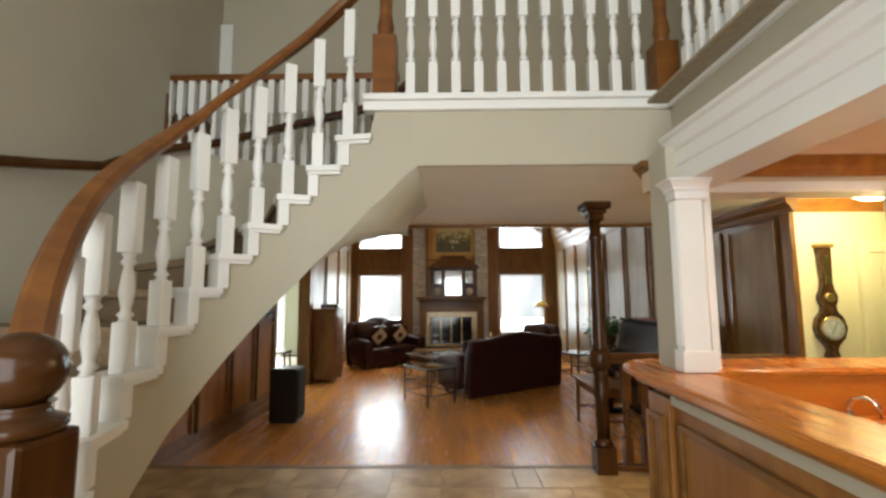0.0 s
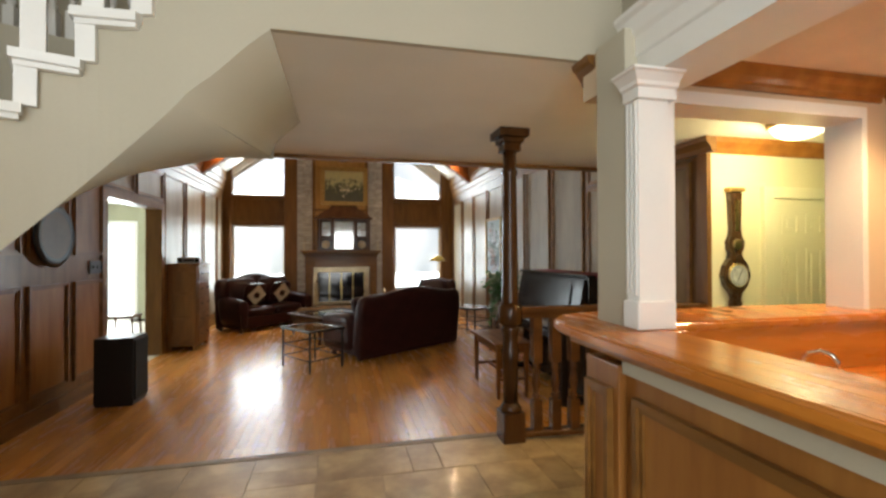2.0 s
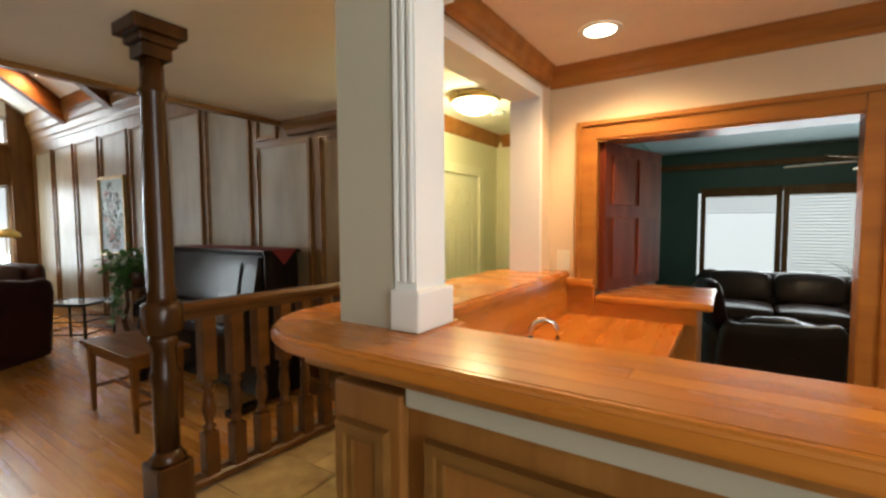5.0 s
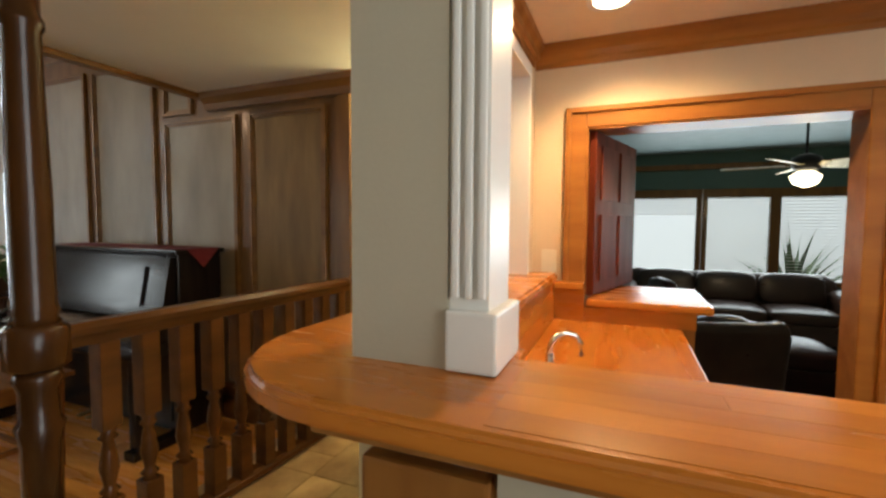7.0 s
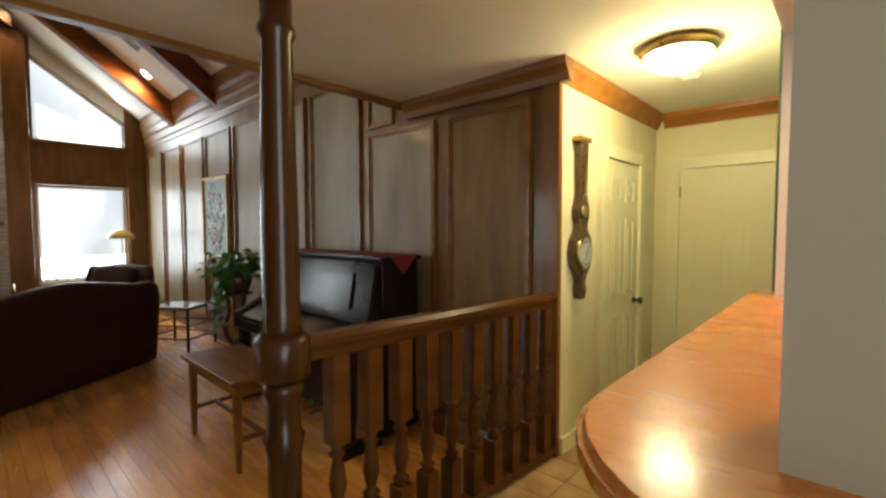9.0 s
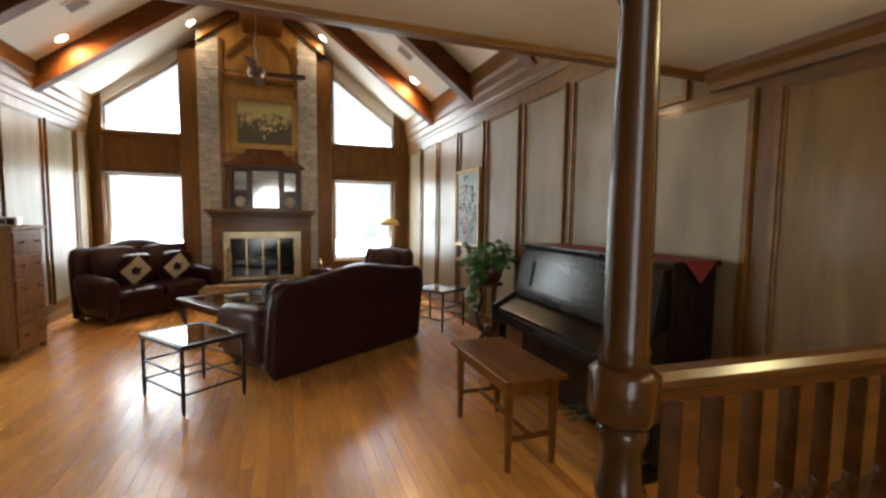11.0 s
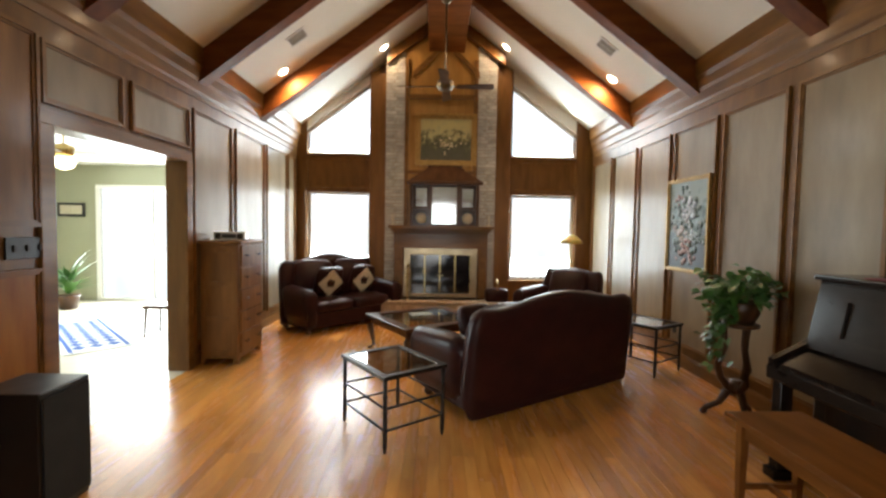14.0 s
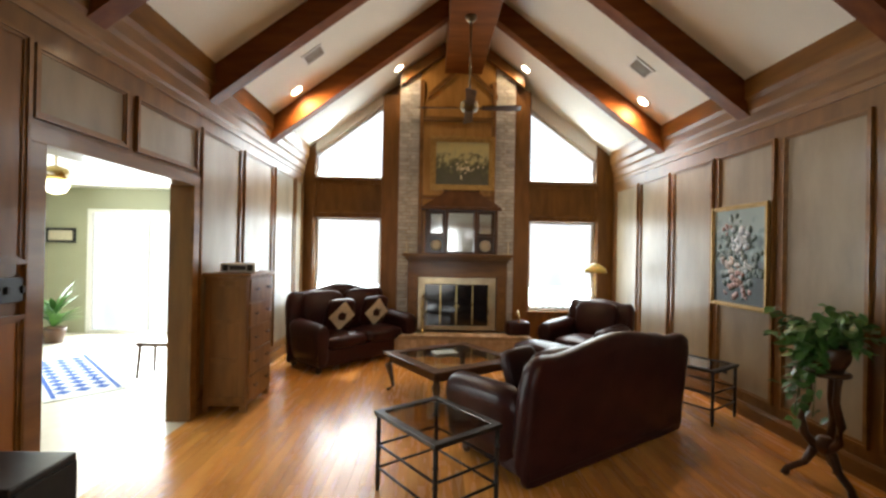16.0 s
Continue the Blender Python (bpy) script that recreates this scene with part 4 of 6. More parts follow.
box(bm, 0.21, 1.52, 11.95, BY, 1.12, 1.238, 0.006), box(bm, 0.21, 0.32, 11.95, BY, 0.36, 1.12, 0.006), box(bm, 1.41, 1.52, 11.95, BY, 0.36, 1.12, 0.006), box(bm, 0.32, 1.41, 11.95, BY, 0.36, 0.42, 0.006)
part("surround", bm, mat("brass_surround", (0.5, 0.4, 0.25), 0.3, 0.8, var=0.15, scale=6), insert)
for k in range(4):
    a = 0.325 + k * 0.271
    part("door", boxed(a, a + 0.265, 11.965, 11.975, 0.425, 1.115), DARKGLASS, insert)
    part("door_frame", boxed(a + 0.25, a + 0.27, 11.955, 11.965, 0.425, 1.115), BRASS, insert)
for k in (0.82, 0.9):
    part("knob", lathe(bmesh.new(), [(0.012, 0), (0.014, 0.01), (0.008, 0.02)], segs=8), BRASS, insert).matrix_basis = pose(k, 11.955, 0.75, 90)
hearth = structure("hearth", boxed(-0.2, 2.05, 11.5, BY, 0, 0.31), GROUT, "raised tan brick hearth", "hearth")

over = thing("overmantel_mirror", "carved wooden overmantel with a mirror and small shelves", "mirror", pose(0.92, 0, 1.636))
part("back", boxed(-0.62, 0.62, BY - 0.11, BY - 0.09, 0, 0.82, bevel=0.005), DARKW, over)
for a, b in ((-0.62, -0.57), (0.57, 0.62), (-0.27, -0.22), (0.22, 0.27)):
    part("upright", boxed(a, b, BY - 0.24, BY - 0.11, 0, 0.74, bevel=0.008), DARKW, over)
bm = boxed(-0.68, 0.68, BY - 0.27, BY - 0.09, 0.74, 0.79, bevel=0.01)
box(bm, -0.6, -0.24, BY - 0.23, BY - 0.11, 0.3, 0.33), box(bm, 0.24, 0.6, BY - 0.23, BY - 0.11, 0.3, 0.33)
part("shelf", bm, DARKW, over)
part("mirror", boxed(-0.22, 0.22, BY - 0.118, BY - 0.112, 0.04, 0.7), MIRROR, over)
for s in (-1, 1):
    bm = lathe(bmesh.new(), [(0.085, 0.0), (0.1, 0.006), (0.1, 0.012), (0.04, 0.016)], s * 0.42, 0.0, 18)
    bm.transform(Matrix.Translation((0, BY - 0.14, 0.14)) @ Matrix.Rotation(math.pi / 2, 4, "X"))
    part("plate", bm, CREAM, over)
for a, b in ((-0.55, -0.29), (0.29, 0.55)):
    part("side_mirror", boxed(a + 0.03, b - 0.03, BY - 0.118, BY - 0.112, 0.35, 0.68), MIRROR, over)
bm = bmesh.new()
rings = []
for w, d, z in ((0.66, 0.27, 0.79), (0.6, 0.25, 0.84), (0.48, 0.21, 0.92), (0.36, 0.17, 1.0), (0.3, 0.15, 1.06), (0.32, 0.16, 1.09)):
    rings.append([bm.verts.new(p) for p in ((-w, BY - d, z), (w, BY - d, z), (w, BY - 0.09, z), (-w, BY - 0.09, z))])
for p, q in zip(rings, rings[1:]):
    for k in range(4):
        bm.faces.new((p[k], p[(k + 1) % 4], q[(k + 1) % 4], q[k]))
bm.faces.new(rings[0][::-1]), bm.faces.new(rings[-1])
part("hood", bm, DARKW, over, "flared dark wooden hood")


def painting(name, label, w, h, m, colours, fw=0.07):
    """A framed canvas, facing its own -y, hung by its centre."""
    t = thing(name, label, "painting", m)
    bm = bmesh.new()
    for d, e, y in ((0, fw * 0.6, -0.035), (fw * 0.6, fw, -0.022)):
        a, b, c, f = -w / 2 + d, w / 2 - d, -h / 2 + d, h / 2 - d
        q = e - d
        for bx in ((a, b, c, c + q), (a, b, f - q, f), (a, a + q, c + q, f - q), (b - q, b, c + q, f - q)):
            box(bm, bx[0], bx[1], y, 0, bx[2], bx[3], 0.004)
    part("frame", bm, GOLD, t)
    mm = bpy.data.materials.new(name + "_canvas")
    mm.use_nodes = True
    n, l = mm.node_tree.nodes, mm.node_tree.links
    co, grad, ramp, no = n.new("ShaderNodeTexCoord"), n.new("ShaderNodeSeparateXYZ"), n.new("ShaderNodeValToRGB"), n.new("ShaderNodeTexNoise")
    no.inputs["Scale"].default_value, no.inputs["Detail"].default_value = 9.0 / h, 6
    ma, mr = n.new("ShaderNodeMath"), n.new("ShaderNodeMapRange")
    mr.inputs["From Min"].default_value, mr.inputs["From Max"].default_value = -h / 2, h / 2
    ma.operation, ma.inputs[1].default_value = "MULTIPLY_ADD", 1.1
    l.new(co.outputs["Object"], grad.inputs[0])
    l.new(grad.outputs["Z"], mr.inputs["Value"])
    l.new(co.outputs["Object"], no.inputs["Vector"])
    l.new(no.outputs[0], ma.inputs[0])
    sub = n.new("ShaderNodeMath")
    sub.operation, sub.inputs[1].default_value = "SUBTRACT", 0.55
    l.new(mr.outputs[0], sub.inputs[0])
    l.new(sub.outputs[0], ma.inputs[2])
    l.new(ma.outputs[0], ramp.inputs[0])
    els = ramp.color_ramp.elements
    while len(els) < len(colours):
        els.new(0.5)
    for i, c in enumerate(colours):
        els[i].position, els[i].color = 0.2 + 0.6 * i / (len(colours) - 1), (*c, 1)
    b = n["Principled BSDF"]
    b.inputs["Roughness"].default_value = 0.45
    l.new(ramp.outputs[0], b.inputs["Base Color"])
    part("canvas", boxed(-w / 2 + fw, w / 2 - fw, -0.012, -0.004, -h / 2 + fw, h / 2 - fw), mm, t)
    return t


pt = painting("landscape_painting", "gilt-framed still life of pale flowers over dark foliage", 1.12, 0.94, pose(0.93, BY - 0.052, 3.2), [(0.06, 0.06, 0.04), (0.05, 0.055, 0.03), (0.1, 0.1, 0.05), (0.34, 0.33, 0.18), (0.4, 0.36, 0.17)], 0.1)
bm = bmesh.new()
rng = random.Random(5)
for k in range(46):
    a, r = rng.uniform(0, 6.28), abs(rng.gauss(0, 0.12))
    lathe(bm, [(rng.uniform(0.008, 0.02), 0), (0.002, 0.003)], r * 1.3 * math.cos(a), 0.06 + r * 0.75 * math.sin(a), 7)
bm.transform(Matrix.Rotation(math.pi / 2, 4, "X") @ Matrix.Translation((0, -0.16, 0.0125)))
tagged(part("painted_flowers", bm, CREAM, pt), kind="stuff")
pf = painting("flower_painting", "tall gilt-framed painting of pink and white flowers", 0.86, 1.1, pose(XR - 0.03, 9.17, 1.68, 0, 0, -90), [(0.015, 0.025, 0.028), (0.03, 0.05, 0.056), (0.06, 0.1, 0.105), (0.12, 0.18, 0.18), (0.22, 0.28, 0.27)], 0.045)
BLOOMS = (
    (110, 0.0, -0.05, 0.17, 0.2, 0.05, (0.02, 0.045, 0.04), (0.05, 0.08, 0.06)),
    (34, 0.05, 0.16, 0.06, 0.08, 0.055, (0.38, 0.39, 0.41), (0.22, 0.25, 0.29)),
    (26, -0.12, -0.08, 0.06, 0.06, 0.04, (0.4, 0.33, 0.29), (0.25, 0.2, 0.18)),
    (22, 0.1, -0.1, 0.05, 0.06, 0.035, (0.35, 0.36, 0.35), (0.18, 0.22, 0.22)),
    (30, 0.0, -0.28, 0.1, 0.07, 0.04, (0.27, 0.12, 0.09), (0.14, 0.07, 0.06)),
    (8, -0.16, 0.3, 0.03, 0.03, 0.03, (0.24, 0.12, 0.1), (0.15, 0.08, 0.07)),
)
for layer, (n, cx, cz, sx, sz, size, c1, c2) in enumerate(BLOOMS):
    bm = bmesh.new()
    for k in range(n):
        x = max(-0.34, min(0.34, rng.gauss(cx, sx)))
        z = max(-0.44, min(0.44, rng.gauss(cz, sz)))
        lathe(bm, [(rng.uniform(0.4, 1.0) * size, 0), (0.006, 0.0016)], x, z, 7)
    bm.transform(Matrix.Rotation(math.pi / 2, 4, "X") @ Matrix.Translation((0, 0, 0.0125 + layer * 0.0006)))
    tagged(part("painted_flowers", bm, mat("painted_petals", c1, 0.5, var=0.3, scale=25, color2=c2), pf), kind="stuff")

# ---------------------------------------------------------------- leather seats


def soft(x0, x1, y0, y1, z0, z1, r, puff=0.0):
    bm = boxed(x0, x1, y0, y1, z0, z1)
    bmesh.ops.subdivide_edges(bm, edges=bm.edges[:], cuts=3, use_grid_fill=True)
    c = Vector(((x0 + x1) / 2, (y0 + y1) / 2, (z0 + z1) / 2))
    h = Vector(((x1 - x0) / 2, (y1 - y0) / 2, (z1 - z0) / 2))
    for v in bm.verts:
        d = v.co - c
        u = Vector((d.x / h.x, d.y / h.y, d.z / h.z))
        k = Vector((max(-h.x + r, min(h.x - r, d.x)), max(-h.y + r, min(h.y - r, d.y)), max(-h.z + r, min(h.z - r, d.z))))
        e = d - k
        if e.length > 1e-6:
            e = e.normalized() * r
        v.co = c + k + e
        if puff and abs(u.z) > 0.9:
            v.co.z += math.copysign(puff * (1 - u.x ** 2) * (1 - u.y ** 2), u.z)
    for f in bm.faces:
        f.smooth = True
    return bm


def subdivided(ob, levels=2):
    m = ob.modifiers.new("soft", "SUBSURF")
    m.levels = m.render_levels = levels
    return ob


def leather_seat(name, label, cat, w, d, h, cushions, m, camel=0.08, hide=LEATHER):
    """A rolled-arm leather seat; its front faces +y."""
    t = thing(name, label, cat, m)
    part("base", boxed(-w / 2 + 0.08, w / 2 - 0.08, -d / 2 + 0.04, d / 2 - 0.08, 0.07, 0.3, bevel=0.02), hide, t)
    n = 16
    rings = []
    bm = bmesh.new()
    for i in range(n + 1):
        u = -1 + 2 * i / n
        x = u * (w / 2 - 0.02)
        z = h - 0.03 + 1.35 * camel * math.cos(u * math.pi * 0.62) ** 2 + 0.03 * math.exp(-((abs(u) - 0.9) / 0.08) ** 2) - 0.07 * max(0.0, abs(u) - 0.93) / 0.07
        sec = [(-d / 2 + 0.05, 0.025), (-d / 2 + 0.02, 0.5), (-d / 2 - 0.03, z - 0.06), (-d / 2 + 0.0, z), (-d / 2 + 0.09, z + 0.01), (-d / 2 + 0.15, z - 0.07), (-d / 2 + 0.2, 0.4), (-d / 2 + 0.2, 0.3)]
        rings.append([bm.verts.new((x, a, b)) for a, b in sec])
    for p, q in zip(rings, rings[1:]):
        for k in range(len(p) - 1):
            bm.faces.new((p[k], p[k + 1], q[k + 1], q[k]))
    bm.faces.new(rings[0]), bm.faces.new(rings[-1][::-1])
    bmesh.ops.recalc_face_normals(bm, faces=bm.faces[:])
    subdivided(part("back", bm, hide, t, smooth=True), 1)
    cw = (w - 0.42) / cushions
    for k in range(cushions):
        a = -w / 2 + 0.21 + k * cw
        subdivided(part("seat_cushion", soft(a + 0.005, a + cw - 0.005, -d / 2 + 0.2, d / 2 - 0.04, 0.28, 0.47, 0.06, 0.03), hide, t), 1)
        bm = soft(a + 0.005, a + cw - 0.005, -0.09, 0.11, 0, h - 0.45, 0.08, 0.02)
        bm.transform(Matrix.Translation((0, -d / 2 + 0.25, 0.44)) @ Matrix.Rotation(radians(14), 4, "X"))
        subdivided(part("back_cushion", bm, hide, t), 1)
    for s in (-1, 1):
        x = s * (w / 2 - 0.11)
        bm = bmesh.new()
        sec = [(-0.1, 0.07), (-0.1, 0.45), (-0.13, 0.52), (-0.125, 0.6), (-0.06, 0.665), (0.03, 0.67), (0.1, 0.62), (0.11, 0.54), (0.085, 0.47), (0.09, 0.3), (0.09, 0.07)]
        rr = []
        for y, dz in ((-d / 2 + 0.1, 0.05), (0.0, 0.02), (d / 2 - 0.1, 0), (d / 2 - 0.02, -0.02), (d / 2, -0.05)):
            sc = 0.9 if y > d / 2 - 0.01 else 1.0
            rr.append([bm.verts.new((x - s * a * sc, y, b + (dz if b > 0.4 else 0))) for a, b in sec])
        for p, q in zip(rr, rr[1:]):
            for k in range(len(sec)):
                bm.faces.new((p[k], p[(k + 1) % len(sec)], q[(k + 1) % len(sec)], q[k]))
        bm.faces.new(rr[0]), bm.faces.new(rr[-1][::-1])
        bmesh.ops.recalc_face_normals(bm, faces=bm.faces[:])
        subdivided(part("arm", bm, hide, t, smooth=True), 1)
    for x in (-w / 2 + 0.13, w / 2 - 0.13):
        for y in (-d / 2 + 0.12, d / 2 - 0.14):
            part("foot", lathe(bmesh.new(), [(0.025, 0), (0.045, 0.03), (0.035, 0.07)], x, y, 10), DARKW, t)
    bm = bmesh.new()
    for s in (-1, 1):
        for k in range(9):
            z = 0.12 + k * 0.052
            p = Matrix.Translation((s * (w / 2 - 0.03 - 0.0), d / 2 - 0.012, z))
            bmesh.ops.create_uvsphere(bm, u_segments=6, v_segments=4, radius=0.008, matrix=p)
    part("nail_heads", bm, BRASS, t)
    return t


sofa = leather_seat("sofa", "dark burgundy leather camelback sofa with rolled arms", "sofa", 2.22, 0.95, 0.96, 3, pose(1.75, 8.51, 0, 0, 0, 33))
love = leather_seat("loveseat", "dark burgundy leather loveseat with two cushions", "sofa", 1.88, 0.88, 1.06, 2, pose(-0.75, 11.33, 0, 0, 0, 228))
chair = leather_seat("armchair", "dark burgundy leather armchair by the window", "armchair", 1.08, 0.92, 0.98, 1, pose(2.72, 10.95, 0, 0, 0, 131), 0.03)
ott = thing("ottoman", "dark burgundy leather ottoman before the armchair", "ottoman", pose(1.96, 10.5, 0, 0, 0, 131))
subdivided(part("cushion", soft(-0.36, 0.36, -0.26, 0.26, 0.26, 0.45, 0.06, 0.03), LEATHER, ott), 1)
part("base", boxed(-0.33, 0.33, -0.23, 0.23, 0.08, 0.28, bevel=0.02), LEATHER, ott)
for x in (-0.28, 0.28):
    for y in (-0.18, 0.18):
        part("foot", lathe(bmesh.new(), [(0.022, 0), (0.04, 0.04), (0.03, 0.08)], x, y, 10), DARKW, ott)


def cushion(m, label, front):
    t = thing("throw_pillow", label, "pillow", m, "throw pillows")
    subdivided(part("cover", soft(-0.21, 0.21, -0.07, 0.07, -0.21, 0.21, 0.06), LEATHER, t), 1)
    if front:
        bm = prism(bmesh.new(), [(0, -0.2), (0.2, 0), (0, 0.2), (-0.2, 0)], "y", 0.062, 0.074)
        part("patch", bm, CREAM, t, "cream diamond patch")
        bm = bmesh.new()
        prism(bm, [(-0.05, -0.06), (0.05, -0.05), (0.07, 0.02), (0.02, 0.07), (-0.02, 0.03), (-0.06, 0.05)], "y", 0.074, 0.078)
        part("motif", bm, LEATHER, t, "dark motif")
    return t


for x in (-0.36, 0.3):
    p = pose(-0.75, 11.33, 0, 0, 0, 228) @ pose(x, 0.05, 0.72, -18, 0, 0) @ Matrix.Diagonal((1.15, 1, 1.15, 1))
    cushion(p, "dark leather pillow with a cream diamond patch", True)
cushion(pose(1.73, 8.53, 0, 0, 0, 33) @ pose(-0.62, 0.02, 0.68, -20, 0, 8), "dark green pillow on the sofa", False)


def glass_table(name, label, m, w, d, h):
    """A dark metal side table with knuckled legs, stretchers and a glass top."""
    t = thing(name, label, "table", m, "side tables")
    bm = bmesh.new()
    for a, b, c, e in ((-w / 2, w / 2, -d / 2, -d / 2 + 0.05), (-w / 2, w / 2, d / 2 - 0.05, d / 2), (-w / 2, -w / 2 + 0.05, -d / 2 + 0.05, d / 2 - 0.05), (w / 2 - 0.05, w / 2, -d / 2 + 0.05, d / 2 - 0.05)):
        box(bm, a, b, c, e, h - 0.03, h, 0.005)
    part("top_frame", bm, IRON, t)
    part("glass", boxed(-w / 2 + 0.05, w / 2 - 0.05, -d / 2 + 0.05, d / 2 - 0.05, h - 0.012, h - 0.004), glass("smoked_table_glass", (0.5, 0.47, 0.42), 0.03), t)
    x, y = w / 2 - 0.025, d / 2 - 0.025
    for a in (-x, x):
        for b in (-y, y):
            prof = [(0.009, 0), (0.016, 0.05), (0.017, 0.14)]
            for k in range(3):
                z = 0.16 + k * (h - 0.2) / 3
                prof += [(0.015, z), (0.021, z + 0.01), (0.015, z + 0.02)]
            part("leg", lathe(bmesh.new(), prof + [(0.016, h - 0.03)], a, b, 10), IRON, t)
    for z in (0.16, 0.32):
        bm = bmesh.new()
        for b in (-y, y):
            tube(bm, [(-x, b, z), (x, b, z)], 0.009, 6)
        for a in (-x, x):
            tube(bm, [(a, -y, z), (a, y, z)], 0.009, 6)
        part("stretcher", bm, IRON, t)
    return t


glass_table("side_table", "dark metal side table with a smoked glass top", pose(0.47, 7.53, 0, 0, 0, 37), 0.56, 0.7, 0.555)
glass_table("side_table", "dark metal side table beside the sofa's far arm", pose(3.25, 9.2, 0, 0, 0, 33), 0.54, 0.66, 0.555)
ct = thing("coffee_table", "dark wooden coffee table with glass inset and cabriole legs", "table", pose(0.68, 9.74, 0, 0, 0, 33) @ Matrix.Diagonal((1.1, 1.12, 1, 1)))
bm = bmesh.new()
for a, b, c, e in ((-0.55, 0.55, -0.5, -0.38), (-0.55, 0.55, 0.38, 0.5), (-0.55, -0.43, -0.38, 0.38), (0.43, 0.55, -0.38, 0.38)):
    box(bm, a, b, c, e, 0.42, 0.455, 0.008)
part("top", bm, DARKW, ct)
part("glass", boxed(-0.43, 0.43, -0.38, 0.38, 0.436, 0.446), glass("table_glass", (0.75, 0.78, 0.76), 0.02), ct)
part("apron", box(box(box(boxed(-0.5, 0.5, -0.45, -0.43, 0.34, 0.42), -0.5, 0.5, 0.43, 0.45, 0.34, 0.42), -0.5, -0.48, -0.43, 0.43, 0.34, 0.42), 0.48, 0.5, -0.43, 0.43, 0.34, 0.42), DARKW, ct)
for sx in (-1, 1):
    for sy in (-1, 1):
        part("leg", tube(bmesh.new(), [(sx * 0.47, sy * 0.42, 0.4), (sx * 0.51, sy * 0.46, 0.3), (sx * 0.48, sy * 0.43, 0.14), (sx * 0.47, sy * 0.42, 0.05), (sx * 0.51, sy * 0.46, 0.0)], [0.04, 0.042, 0.024, 0.018, 0.03], 10), DARKW, ct)
mg = thing("magazine", "pale magazine lying on the coffee table", "magazine", pose(0.6, 9.85, 0.456, 0, 0, 20))
part("pages", boxed(-0.14, 0.14, -0.1, 0.1, 0, 0.012, bevel=0.002), mat("magazine_paper", (0.4, 0.45, 0.42), 0.4, var=0.15, scale=12), mg)

# ---------------------------------------------------------------- chest, radio, loudspeaker
cab = thing("chest_of_drawers", "oak chest of drawers against the panelled wall", "chest", pose(-1.66, 9.4, 0))
part("body", boxed(-0.21, 0.22, -0.33, 0.33, 0.06, 1.37, bevel=0.008), CABW, cab)
part("top", boxed(-0.225, 0.26, -0.36, 0.36, 1.37, 1.41, bevel=0.012), CABW, cab)
for a in (-0.21, 0.16):
    for b in (-0.33, 0.27):
        part("foot", boxed(a, a + 0.06, b, b + 0.06, 0, 0.058), CABW, cab)
bm = bmesh.new()
for a, b, c, d in ((-0.2, 0.21, 0.1, 0.16), (-0.2, 0.21, 1.28, 1.34), (-0.2, -0.14, 0.16, 1.28), (0.15, 0.21, 0.16, 1.28), (-0.14, 0.15, 0.5, 0.55), (-0.14, 0.15, 0.9, 0.95)):
    box(bm, a, b, -0.342, -0.33, c, d, 0.004)
part("side_frame", bm, CABW, cab)
for k in range(5):
    z = 0.12 + k * 0.25
    d = part("drawer", boxed(0.22, 0.242, -0.29, 0.29, z, z + 0.23, bevel=0.008), CABW, cab)
    for y in (-0.16, 0.16):
        part("handle", tube(bmesh.new(), [(0.242, y - 0.04, z + 0.13), (0.265, y - 0.03, z + 0.115), (0.265, y + 0.03, z + 0.115), (0.242, y + 0.04, z + 0.13)], 0.006, 6), IRON, d)
rad = thing("radio", "silver table radio on the chest", "radio", pose(-1.62, 9.3, 1.41, 0, 0, 10))
part("case", boxed(-0.17, 0.17, -0.1, 0.1, 0.005, 0.1, bevel=0.02), mat("silver_plastic", (0.7, 0.69, 0.66), 0.4, 0.0), rad)
part("display", boxed(-0.08, 0.08, -0.104, -0.1, 0.03, 0.075), BLACK, rad)
for x in (-0.12, 0.12):
    part("speaker_grille", boxed(x - 0.03, x + 0.03, -0.105, -0.1, 0.02, 0.085, bevel=0.002), IRON, rad)
lean = thing("leaning_mirror", "thin-framed panel leaning on the wall behind the chest", "mirror", pose(-1.87, 10.15, 0.0, 0, 4, 0))
part("frame", boxed(0, 0.03, -0.26, 0.26, 0.0, 1.3, bevel=0.006), IRON, lean)
part("face", boxed(0.03, 0.034, -0.22, 0.22, 0.05, 1.25), mat("pale_print", (0.5, 0.53, 0.5), 0.3, var=0.15, scale=4), lean)
spk = thing("loudspeaker", "tall black loudspeaker standing on the oak floor", "speaker", pose(-1.42, 6.5, 0))
part("cabinet", boxed(-0.18, 0.18, -0.17, 0.17, 0.02, 0.7, bevel=0.008), BLACK, spk)
part("plinth", boxed(-0.17, 0.17, -0.16, 0.16, 0, 0.02), BLACK, spk)
part("grille", boxed(0.18, 0.195, -0.155, 0.155, 0.05, 0.67, bevel=0.006), mat("speaker_cloth", (0.014, 0.014, 0.014), 0.9, bump=0.5, fine=300), spk)

# ---------------------------------------------------------------- piano, bench, plant
pn = thing("upright_piano", "black upright piano with a dark red runner on top", "piano", pose(3.7, 6.09, 0, 0, 0, 90))
